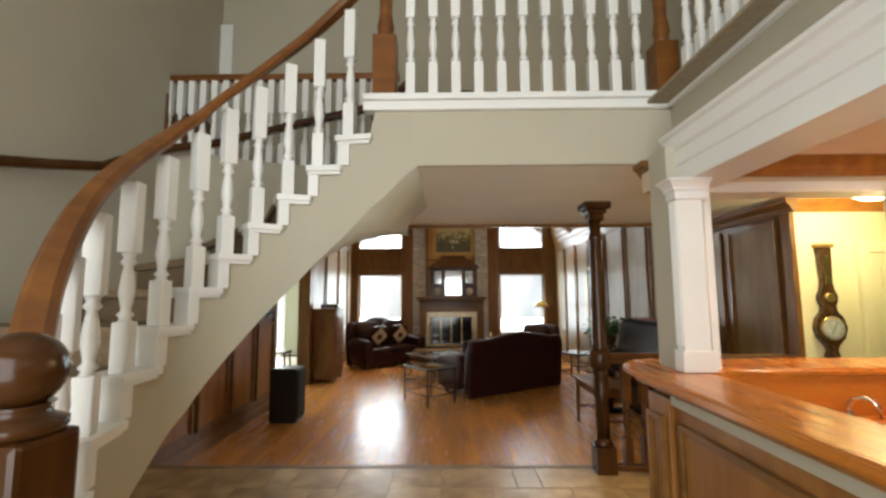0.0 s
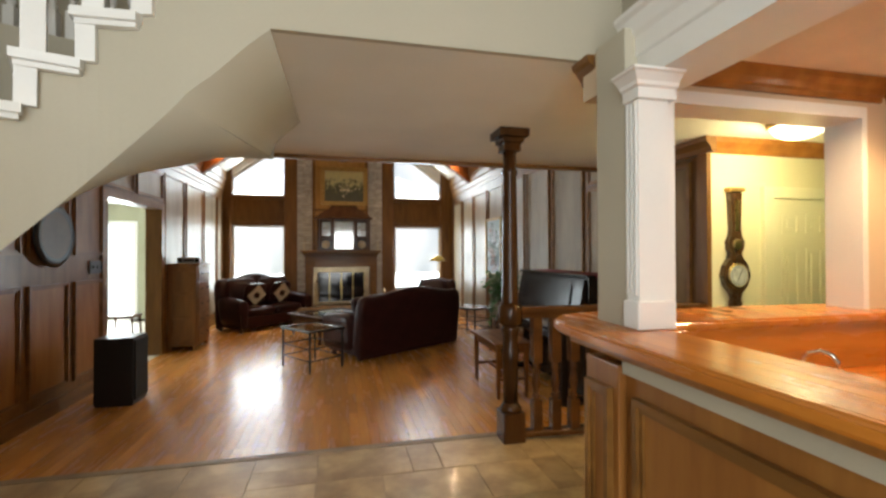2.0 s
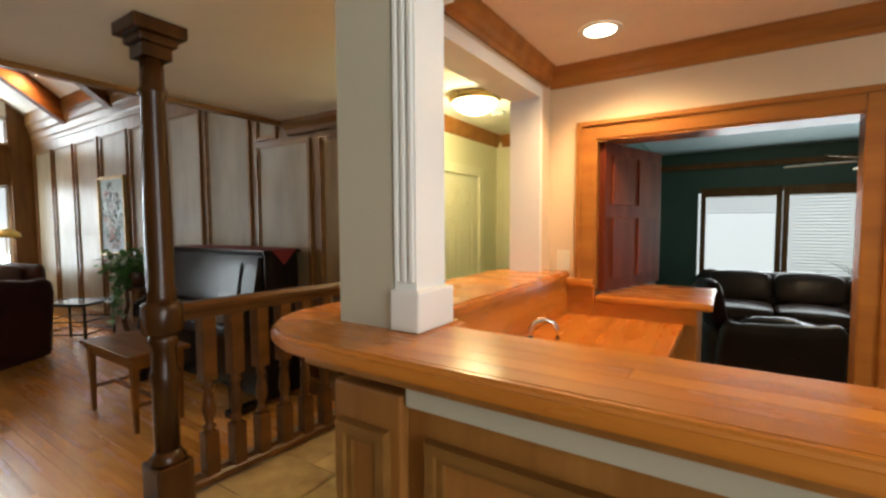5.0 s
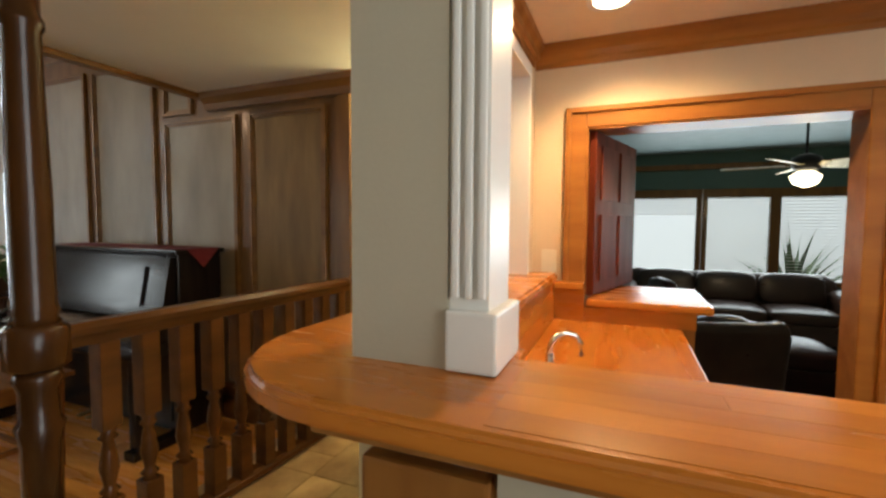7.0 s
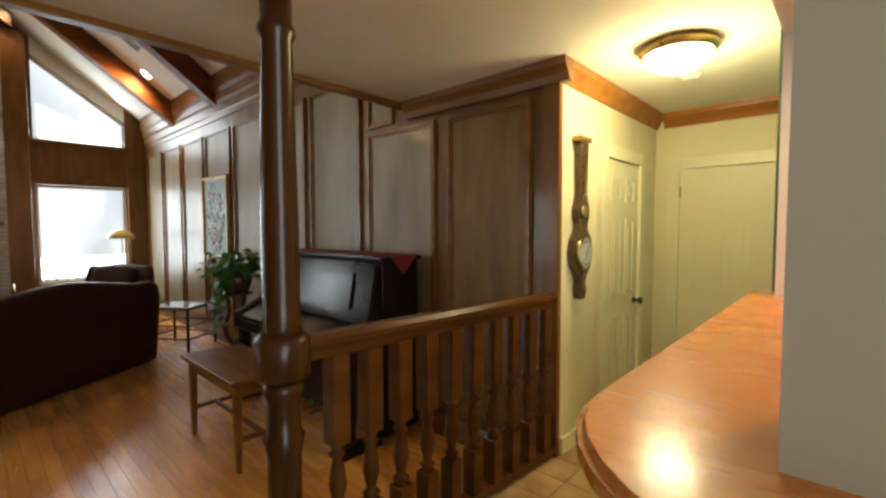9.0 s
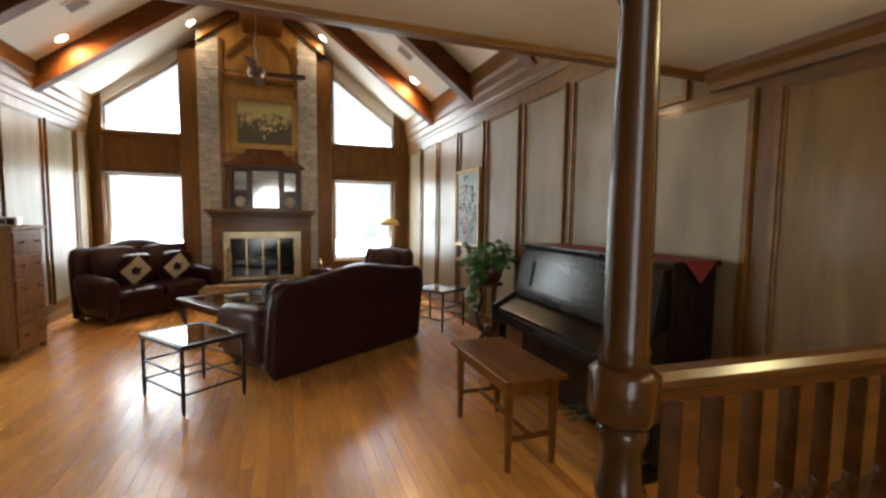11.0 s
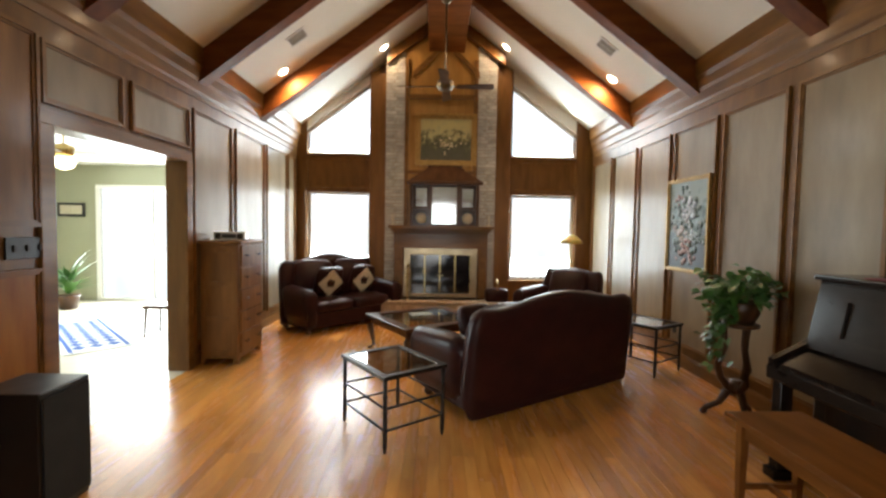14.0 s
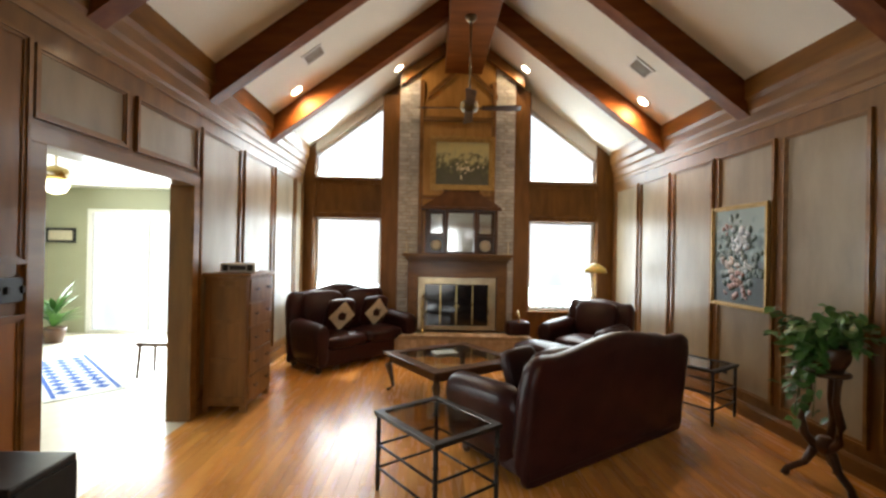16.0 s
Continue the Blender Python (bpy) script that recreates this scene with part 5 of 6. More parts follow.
# local: x runs along the keyboard, +y away from the wall
W = 0.85
part("case", boxed(-W, W, 0.02, 0.36, 0.05, 1.3, bevel=0.008), PIANO, pn)
part("lid", boxed(-W - 0.02, W + 0.02, 0.0, 0.39, 1.3, 1.335, bevel=0.01), PIANO, pn)
bm = bmesh.new()
prism(bm, [(0.36, 0.86), (0.47, 0.86), (0.39, 1.28), (0.36, 1.28)], "x", -W + 0.04, W - 0.04)
part("music_board", bm, PIANO, pn)
bm = bmesh.new()
for a, b, c, d in ((-0.6, 0.6, 0.95, 0.975), (-0.6, 0.6, 1.195, 1.22), (-0.6, -0.575, 0.975, 1.195), (0.575, 0.6, 0.975, 1.195)):
    box(bm, a, b, -0.004, 0.016, c - 0.86, d - 0.86)
bm.transform(Matrix.Translation((0, 0.472, 0.86)) @ Matrix.Rotation(radians(10.8), 4, "X"))
part("board_moulding", bm, PIANO, pn)
part("key_bed", boxed(-W - 0.02, W + 0.02, 0.36, 0.68, 0.64, 0.73, bevel=0.012), PIANO, pn)
bm = prism(bmesh.new(), [(0.4, 0.73), (0.66, 0.73), (0.66, 0.76), (0.5, 0.84), (0.4, 0.86)], "x", -W + 0.05, W - 0.05)
part("fallboard", bm, PIANO, pn)
for s in (-1, 1):
    bm = prism(bmesh.new(), [(0.36, 0.73), (0.68, 0.73), (0.68, 0.78), (0.5, 0.87), (0.36, 0.95)], "x", min(s * W, s * (W - 0.05)), max(s * W, s * (W - 0.05)))
    part("cheek", bm, PIANO, pn)
    part("leg", box(boxed(s * (W - 0.06) - 0.04, s * (W - 0.06) + 0.04, 0.58, 0.66, 0.06, 0.64, bevel=0.008), s * (W - 0.06) - 0.05, s * (W - 0.06) + 0.05, 0.36, 0.69, 0.0, 0.06, 0.006), PIANO, pn)
for x in (-0.1, 0.0, 0.1):
    part("pedal", boxed(x - 0.02, x + 0.02, 0.36, 0.5, 0.06, 0.075, bevel=0.004), BRASS, pn)
part("kick_panel", boxed(-W + 0.1, W - 0.1, 0.36, 0.37, 0.12, 0.6, bevel=0.004), PIANO, pn)
run = thing("table_runner", "dark red cloth runner hanging over the piano lid", "cloth", pose(3.7, 6.09, 1.335, 0, 0, 90))
bm = boxed(-W - 0.03, W - 0.25, 0.06, 0.32, 0.001, 0.005)
prism(bm, [(0.06, 0.005), (0.32, 0.005), (0.19, -0.13)], "x", -W - 0.034, -W - 0.03)
part("cloth", bm, REDCLOTH, run)
bn = thing("piano_bench", "walnut piano bench with tapered legs", "bench", pose(2.66, 6.03, 0))
part("seat", boxed(-0.22, 0.22, -0.46, 0.46, 0.57, 0.6, bevel=0.008), BENCHW, bn)
part("apron", box(box(box(boxed(-0.165, -0.15, -0.38, 0.38, 0.48, 0.57), 0.15, 0.165, -0.38, 0.38, 0.48, 0.57), -0.15, 0.15, -0.4, -0.385, 0.48, 0.57), -0.15, 0.15, 0.385, 0.4, 0.48, 0.57), BENCHW, bn)
for a in (-0.16, 0.16):
    for b in (-0.39, 0.39):
        bm = bmesh.new()
        prism(bm, [(a - 0.016, b - 0.016), (a + 0.016, b - 0.016), (a + 0.016, b + 0.016), (a - 0.016, b + 0.016)], "z", 0, 0.02)
        bmesh.ops.delete(bm, geom=bm.verts[:], context="VERTS")
        lo = [bm.verts.new((a + u * 0.014, b + v * 0.014, 0)) for u, v in ((-1, -1), (1, -1), (1, 1), (-1, 1))]
        hi = [bm.verts.new((a + u * 0.024, b + v * 0.024, 0.57)) for u, v in ((-1, -1), (1, -1), (1, 1), (-1, 1))]
        bm.faces.new(lo[::-1]), bm.faces.new(hi)
        for k in range(4):
            bm.faces.new((lo[k], lo[(k + 1) % 4], hi[(k + 1) % 4], hi[k]))
        part("leg", bm, BENCHW, bn)
for b in (-0.39, 0.39):
    part("stretcher", boxed(-0.14, 0.14, b - 0.01, b + 0.01, 0.19, 0.22, bevel=0.003), BENCHW, bn)
part("stretcher", boxed(-0.012, 0.012, -0.38, 0.38, 0.19, 0.22, bevel=0.003), BENCHW, bn)

ps = thing("plant_stand", "carved dark wooden plant stand with scrolled legs", "plant stand", pose(3.4, 7.78, 0))
part("top", lathe(bmesh.new(), [(0.13, 0.8), (0.15, 0.81), (0.15, 0.83), (0.13, 0.84)], segs=20), DARKW, ps)
part("hub", lathe(bmesh.new(), [(0.03, 0.2), (0.06, 0.24), (0.07, 0.28), (0.04, 0.34)], segs=14), DARKW, ps)
for k in range(3):
    a = k * 2.094 + 0.5
    c, s = math.cos(a), math.sin(a)
    part("leg", tube(bmesh.new(), [(c * r, s * r, z) for r, z in ((0.24, 0.0), (0.22, 0.05), (0.12, 0.12), (0.06, 0.24))], [0.03, 0.024, 0.026, 0.035], 8), DARKW, ps)
    part("lyre_arm", tube(bmesh.new(), [(c * r, s * r, z) for r, z in ((0.04, 0.24), (0.12, 0.34), (0.14, 0.46), (0.09, 0.62), (0.1, 0.74), (0.11, 0.81))], [0.03, 0.03, 0.028, 0.022, 0.022, 0.026], 8), DARKW, ps)


def leaf_mesh(name, l, w, material):
    bm = bmesh.new()
    rows = []
    for i in range(5):
        u = i / 4
        ww = w * (math.sin(math.pi * min(1, u * 1.15 + 0.12)) ** 0.8) * (1 if u < 0.98 else 0.05)
        z = -0.25 * l * u * u
        rows.append([bm.verts.new((l * u, s * ww, z + abs(s) * ww * 0.25)) for s in (-1, 0, 1)])
    for p, q in zip(rows, rows[1:]):
        for k in range(2):
            f = bm.faces.new((p[k], q[k], q[k + 1], p[k + 1]))
            f.smooth = True
    return bm


plant = thing("potted_pothos", "trailing green pothos in a pot on the plant stand", "plant", pose(3.4, 7.78, 0.84) @ Matrix.Diagonal((1.3, 1.3, 1.3, 1)))
part("pot", lathe(bmesh.new(), [(0.08, 0), (0.11, 0.06), (0.12, 0.13), (0.11, 0.14), (0.1, 0.12)], segs=18), DARKW, plant)
rng = random.Random(11)
stems, leaves = bmesh.new(), bmesh.new()
for k in range(46):
    a = rng.uniform(0, 6.28)
    if k < 14:
        a = rng.gauss(3.4, 0.5)
    reach, drop = rng.uniform(0.1, 0.26), (rng.uniform(0.15, 0.5) if k < 14 else rng.uniform(-0.12, 0.1))
    pts = []
    for i in range(7):
        u = i / 6
        pts.append(Vector((math.cos(a) * reach * (u ** 0.7), math.sin(a) * reach * (u ** 0.7), 0.12 + 0.36 * u * rng.uniform(0.8, 1.0) - (drop + 0.22) * u * u)))
    tube(stems, pts, 0.003, 4)
    for i in range(2, 7):
        for r in range(2):
            lm = leaf_mesh("leaf", rng.uniform(0.05, 0.095), rng.uniform(0.02, 0.034), LEAF)
            m = Matrix.Translation(pts[i] + Vector((rng.gauss(0, 0.02), rng.gauss(0, 0.02), rng.gauss(0, 0.02)))) @ Euler((rng.uniform(-0.6, 0.6), rng.uniform(-0.4, 0.9), a + rng.uniform(-1.4, 1.4))).to_matrix().to_4x4()
            lm.transform(m)
            tmp = bpy.data.meshes.new("tmp")
            lm.to_mesh(tmp)
            lm.free()
            leaves.from_mesh(tmp)
            bpy.data.meshes.remove(tmp)
part("stem_tangle", stems, STEM, plant)
tagged(part("leaves", leaves, LEAF, plant), kind="stuff")

# ---------------------------------------------------------------- post and railing at the step
PX, PY = 2.09, 4.25
post = thing("column_post", "dark turned wooden post carrying the ceiling edge", "post", pose(PX, PY, TILE_Z))
H = FLAT_Z - TILE_Z
part("plinth", boxed(-0.085, 0.085, -0.085, 0.085, 0, 0.22, bevel=0.01), POSTW, post)
part("foot_ring", lathe(bmesh.new(), [(0.075, 0.22), (0.085, 0.235), (0.065, 0.26), (0.056, 0.28)], segs=20), POSTW, post)
part("lower_shaft", lathe(bmesh.new(), [(0.056, 0.28), (0.058, 0.6), (0.07, 0.66), (0.058, 0.68), (0.056, 0.78), (0.07, 0.82), (0.06, 0.85)], segs=20), POSTW, post)
part("block", lathe(bmesh.new(), [(0.075, 0.85), (0.095, 0.87), (0.095, 0.99), (0.075, 1.01)], segs=8), POSTW, post)
part("upper_shaft", lathe(bmesh.new(), [(0.072, 1.01), (0.06, 1.03), (0.068, 1.05), (0.06, 1.07), (0.06, 1.4), (0.05, H - 0.34), (0.06, H - 0.32), (0.06, H - 0.3), (0.05, H - 0.28), (0.05, H - 0.16)], segs=20), POSTW, post)
bm = bmesh.new()
box(bm, -0.065, 0.065, -0.065, 0.065, H - 0.16, H - 0.1, 0.005), box(bm, -0.085, 0.085, -0.085, 0.085, H - 0.1, H - 0.06, 0.012), box(bm, -0.115, 0.115, -0.115, 0.115, H - 0.06, H, 0.01)
part("capital", bm, POSTW, post)
DB = baluster(0.84, DRAIL, "dark_baluster", square=0.072, turn0=0.27, turn1=0.6)
rl = thing("step_railing", "dark turned baluster railing between hall and living room", "railing")
for k in range(10):
    x = PX + 0.2 + k * 0.148
    stand("baluster", DB, x, PY - (x - PX) * 0.07, TILE_Z + 0.06, rl)
part("bottom_rail", sweep(bmesh.new(), [(PX + 0.07, PY, TILE_Z + 0.02), (3.7, PY - 0.11, TILE_Z + 0.02)], [(-0.04, 0), (0.04, 0), (0.04, 0.03), (0.025, 0.045), (-0.025, 0.045), (-0.04, 0.03)]), DRAIL, rl)
part("handrail", sweep(bmesh.new(), [(PX + 0.08, PY, TILE_Z + 0.9), (3.7, PY - 0.11, TILE_Z + 0.9)], [(-0.03, 0), (0.03, 0), (0.035, 0.03), (0.045, 0.045), (0.045, 0.065), (0.025, 0.085), (-0.025, 0.085), (-0.045, 0.065), (-0.045, 0.045), (-0.035, 0.03)]), DRAIL, rl)

# ---------------------------------------------------------------- hall: doors, barometer, lamp


def panel_door(name, w, h, m, parent_label):
    d = structure(name, boxed(0, w, 0.0, 0.035, 0.01, h), YDOOR, parent_label, "door")
    d.matrix_basis = m
    cols = ((0.1, w / 2 - 0.04), (w / 2 + 0.04, w - 0.1))
    for a, b in cols:
        for c, e in ((0.2, 0.72), (0.86, 1.42), (1.54, h - 0.12)):
            bm = bmesh.new()
            for q in ((a, b, c, c + 0.02), (a, b, e - 0.02, e), (a, a + 0.02, c + 0.02, e - 0.02), (b - 0.02, b, c + 0.02, e - 0.02)):
                box(bm, q[0], q[1], -0.006, 0, q[2], q[3])
            box(bm, a + 0.05, b - 0.05, -0.006, 0, c + 0.05, e - 0.05, 0.004)
            part("panel", bm, YDOOR, d)
    bm = bmesh.new()
    for q in ((-0.09, 0.002, 0, h + 0.09), (w - 0.002, w + 0.09, 0, h + 0.09), (0.002, w - 0.002, h - 0.002, h + 0.09)):
        box(bm, q[0], q[1], -0.02, 0.03, q[2], q[3], 0.005)
    part("casing", bm, YDOOR, d)
    return d


dr = panel_door("door_1", 0.62, 1.83, pose(4.31, 4.075, TILE_Z), "cream six-panel hall door, closed")
kn = part("knob", lathe(bmesh.new(), [(0.028, 0), (0.028, 0.006), (0.012, 0.012), (0.012, 0.035), (0.026, 0.045), (0.026, 0.06), (0.012, 0.068)], segs=14), IRON, dr)
kn.matrix_basis = pose(0.55, 0, 0.8, 90)
dr2 = panel_door("door_2", 0.8, 1.83, pose(5.375, 3.9, TILE_Z, 0, 0, -90), "cream panelled door at the hall's end, closed")
for z in (0.3, 1.6):
    part("hinge", boxed(-0.012, 0.008, -0.008, 0, z, z + 0.09), IRON, dr2)
structure("baseboard_hall", boxed(3.745, 4.21, 4.08, 4.098, TILE_Z, TILE_Z + 0.1, bevel=0.004), YDOOR, "cream hall baseboard", "baseboard")
baro = thing("banjo_barometer", "banjo-shaped gilt wooden barometer on the yellow wall", "barometer", pose(3.94, 4.1, 1.1))
out = []
for z, r in ((0.0, 0.03), (0.03, 0.045), (0.06, 0.05), (0.1, 0.035), (0.14, 0.05), (0.2, 0.105), (0.28, 0.13), (0.36, 0.11), (0.42, 0.06), (0.46, 0.05), (0.5, 0.07), (0.55, 0.075), (0.6, 0.05), (0.66, 0.04), (0.75, 0.045), (0.86, 0.05), (0.93, 0.055), (0.95, 0.05)):
    out.append((r, z))
bm = prism(bmesh.new(), out + [(-r, z) for r, z in out[::-1]], "y", -0.045, 0)
part("case", bm, mat("barometer_wood", (0.1, 0.045, 0.016), 0.25, 0.2, var=0.25, scale=8, coat=0.5), baro)
part("crest", boxed(-0.075, 0.075, -0.06, 0, 0.95, 0.985, bevel=0.01), GOLD, baro)
bm = lathe(bmesh.new(), [(0.1, 0), (0.1, 0.01), (0.085, 0.016)], segs=28)
bz = part("bezel", bm, BRASS, baro)
bz.matrix_basis = pose(0, -0.045, 0.28, 90)
dl = part("dial", lathe(bmesh.new(), [(0.084, 0), (0.084, 0.003)], segs=28), mat("dial_face", (0.55, 0.58, 0.55), 0.2, var=0.15, scale=20), baro)
dl.matrix_basis = pose(0, -0.061, 0.28, 90)
bm = bmesh.new()
for k in range(24):
    a = k * math.pi / 12
    tube(bm, [(0.062 * math.cos(a), -0.066, 0.28 + 0.062 * math.sin(a)), (0.076 * math.cos(a), -0.066, 0.28 + 0.076 * math.sin(a))], 0.0018, 4)
tube(bm, [(-0.02, -0.068, 0.24), (0.03, -0.068, 0.33)], 0.0025, 4)
part("needle_and_marks", bm, IRON, baro)
d2 = part("small_dial", lathe(bmesh.new(), [(0.042, 0), (0.042, 0.01), (0.034, 0.014)], segs=20), BRASS, baro)
d2.matrix_basis = pose(0, -0.045, 0.53, 90)
part("thermometer", boxed(-0.018, 0.018, -0.052, -0.045, 0.64, 0.88), BRASS, baro)


def flush_lamp(x, y, z, r, label):
    t = thing("ceiling_lamp", label, "lamp", pose(x, y, z))
    part("rim", lathe(bmesh.new(), [(r, -0.05), (r + 0.02, -0.03), (r + 0.015, 0)], segs=28), BRASS, t)
    part("shade", lathe(bmesh.new(), [(0.01, -0.13), (r * 0.5, -0.122), (r * 0.8, -0.095), (r * 0.97, -0.05)], segs=28), LAMPGLASS, t, "lit opal glass bowl").visible_shadow = False
    return t


flush_lamp(3.93, 3.55, FLAT_Z, 0.17, "lit flush ceiling lamp with opal bowl and brass rim")
sd = thing("smoke_detector", "small white smoke detector on the hall ceiling", "detector", pose(4.45, 3.62, FLAT_Z))
part("case", lathe(bmesh.new(), [(0.035, -0.035), (0.055, -0.02), (0.06, 0)], segs=18), WHITE, sd)


def can(x, y, z, tilt, label):
    t = thing("recessed_lamp", label, "lamp", pose(x, y, z, 0, tilt, 0), "recessed lamps")
    bm = bmesh.new()
    n = 24
    for r0, r1, z0, z1 in ((0.1, 0.1, 0.0, -0.008), (0.1, 0.075, -0.008, -0.008), (0.075, 0.068, -0.008, 0.0)):
        p = [bm.verts.new((r0 * math.cos(6.2832 * i / n), r0 * math.sin(6.2832 * i / n), z0)) for i in range(n)]
        q = [bm.verts.new((r1 * math.cos(6.2832 * i / n), r1 * math.sin(6.2832 * i / n), z1)) for i in range(n)]
        for i in range(n):
            bm.faces.new((p[i], p[(i + 1) % n], q[(i + 1) % n], q[i]))
    part("trim_ring", bm, WHITE, t)
    part("lamp_face", lathe(bmesh.new(), [(0.07, -0.004), (0.07, 0.0)], segs=24), CANGLOW, t)
    return t


SL = math.degrees(math.atan(PITCH))
for x, y, watts in VAULT_LAMPS:
    can(x, y, roof(x) - 0.002, SL if x > XC else -SL, "lit recessed lamp in the vaulted ceiling")
for s, x, y in ((-1, -1.07, 9.98), (1, 2.98, 9.95)):
    v = thing("ceiling_vent", "white square air vent in the vaulted ceiling", "vent", pose(x, y, roof(x) - 0.002, 0, s * SL, 0))
    bm = bmesh.new()
    for q in ((-0.15, 0.15, -0.13, -0.1), (-0.15, 0.15, 0.1, 0.13), (-0.15, -0.12, -0.1, 0.1), (0.12, 0.15, -0.1, 0.1)):
        box(bm, *q, -0.012, 0.0, 0.003)
    part("frame", bm, WHITE, v)
    for k in range(8):
        part("slat", boxed(-0.12, 0.12, -0.095 + k * 0.025, -0.08 + k * 0.025, -0.008, -0.003), mat("vent_slat", (0.4, 0.37, 0.32), 0.6) if "vent_slat" not in bpy.data.materials else bpy.data.materials["vent_slat"], v)
can(3.28, 2.51, 2.468, 0, "lit recessed lamp over the bar")
# added fixture, out of view, to go with the extra bar light
can(2.95, 0.2, 2.468, 0, "lit recessed lamp over the bar")


def ceiling_fan(m, label, drop, metal, blade_mat, lit):
    t = thing("ceiling_fan", label, "fan", m)
    part("canopy", lathe(bmesh.new(), [(0.03, -0.08), (0.07, -0.03), (0.075, 0)], segs=18), metal, t)
    part("rod", tube(bmesh.new(), [(0, 0, 0), (0, 0, -drop)], 0.012, 8), metal, t)
    part("motor", lathe(bmesh.new(), [(0.05, -drop - 0.16), (0.1, -drop - 0.14), (0.12, -drop - 0.08), (0.11, -drop - 0.03), (0.04, -drop)], segs=22), metal, t)
    for k in range(5 if lit else 4):
        a = k * 6.2832 / (5 if lit else 4)
        bm = prism(bmesh.new(), [(0.16, -0.05), (0.64, -0.07), (0.67, -0.05), (0.67, 0.05), (0.64, 0.07), (0.16, 0.05)], "z", -0.004, 0.004)
        box(bm, 0.08, 0.2, -0.015, 0.015, -0.008, -0.003)
        bm.transform(Matrix.Translation((0, 0, -drop - 0.1)) @ Matrix.Rotation(a, 4, "Z") @ Matrix.Rotation(-0.22, 4, "X"))
        part("blade", bm, blade_mat, t)
    if lit:
        part("light_bowl", lathe(bmesh.new(), [(0.02, -drop - 0.3), (0.09, -drop - 0.27), (0.12, -drop - 0.2), (0.06, -drop - 0.16)], segs=20), LAMPGLASS, t, "lit opal glass bowl").visible_shadow = False
    return t


ceiling_fan(pose(0.88, 10.3, RIDGE_Z - 0.77, 0, 0, -3), "dark-bladed brass ceiling fan hanging from the ridge", 1.1, mat("antique_bronze", (0.2, 0.16, 0.11), 0.3, 1.0, var=0.12, scale=12), DARKW, False)
ceiling_fan(pose(6.3, 0.92, 2.62), "brass and black den ceiling fan with a lit globe", 0.44, BLACK, BRASS, True)
ceiling_fan(pose(-3.6, 9.35, 2.75), "white sunroom ceiling fan with lit bowl", 0.24, BRASS, WHITE, True)

# ---------------------------------------------------------------- den sofas, sunroom things, small things
DENHIDE = mat("brown_leather", (0.05, 0.026, 0.018), 0.3, 0, 0.22, 5, 0.35, 70, (1, 1, 1), (0.028, 0.014, 0.01), 0.0, 0, 0.45)
leather_seat("den_sofa", "dark brown leather sofa under the den windows", "sofa", 2.7, 0.95, 0.88, 3, pose(8.3, 1.1, 0, 0, 0, 90), 0.0, DENHIDE)
leather_seat("den_armchair", "dark brown leather den armchair with its back to the bar", "armchair", 0.92, 0.9, 0.78, 1, pose(5.75, 1.75, 0, 0, 0, -70), 0.0, DENHIDE)
cushion(pose(5.5, 2.1, 0.86, -10, 0, 20), "pale striped pillow on the den armchair", False)
dott = thing("den_ottoman", "dark brown leather ottoman in the den", "ottoman", pose(6.3, 0.95, 0))
subdivided(part("cushion", soft(-0.35, 0.35, -0.3, 0.3, 0.24, 0.44, 0.06, 0.03), LEATHER, dott), 1)
part("base", boxed(-0.32, 0.32, -0.27, 0.27, 0.0, 0.26, bevel=0.02), LEATHER, dott)
bush = thing("garden_bush", "spiky green bush outside the den window", "bush", pose(9.9, -0.05, 0.2))
leaves = bmesh.new()
for k in range(70):
    a, el, l = rng.uniform(0, 6.28), rng.uniform(0.4, 1.5), rng.uniform(0.9, 1.7)
    lm = leaf_mesh("leaf", l, 0.04, LEAF)
    lm.transform(Euler((0, -el, a)).to_matrix().to_4x4())
    tmp = bpy.data.meshes.new("tmp")
    lm.to_mesh(tmp)
    lm.free()
    leaves.from_mesh(tmp)
    bpy.data.meshes.remove(tmp)
tagged(part("fronds", leaves, LEAF, bush), kind="stuff")
rug = thing("rug", "blue and white patterned rug on the pale tiles", "rug", pose(-4.2, 10.36, 0.0, 0, 0, -44))
part("base", boxed(-1.18, 1.18, -0.37, 0.37, 0.0, 0.01), mat("pale_rug_wool", (0.55, 0.57, 0.56), 0.95, var=0.05, scale=40, bump=0.4, fine=200), rug)
bm = bmesh.new()
for k in range(10):
    for j in range(3):
        x, y = -0.9 + k * 0.2, -0.18 + j * 0.18
        prism(bm, [(x - 0.092, y), (x, y - 0.082), (x + 0.092, y), (x, y + 0.082)], "z", 0.01, 0.013)
for y in (-0.3, 0.28):
    box(bm, -1.1, 1.1, y, y + 0.04, 0.01, 0.013)
part("pattern", bm, mat("blue_rug_wool", (0.02, 0.08, 0.33), 0.95, var=0.1, scale=40, bump=0.4, fine=200), rug)
pl = thing("potted_palm", "green leafy plant in a dark pot on the sunroom floor", "plant", pose(-5.95, 12.2, 0))
part("pot", lathe(bmesh.new(), [(0.13, 0), (0.17, 0.2), (0.18, 0.26), (0.16, 0.25)], segs=16), DARKW, pl)
leaves = bmesh.new()
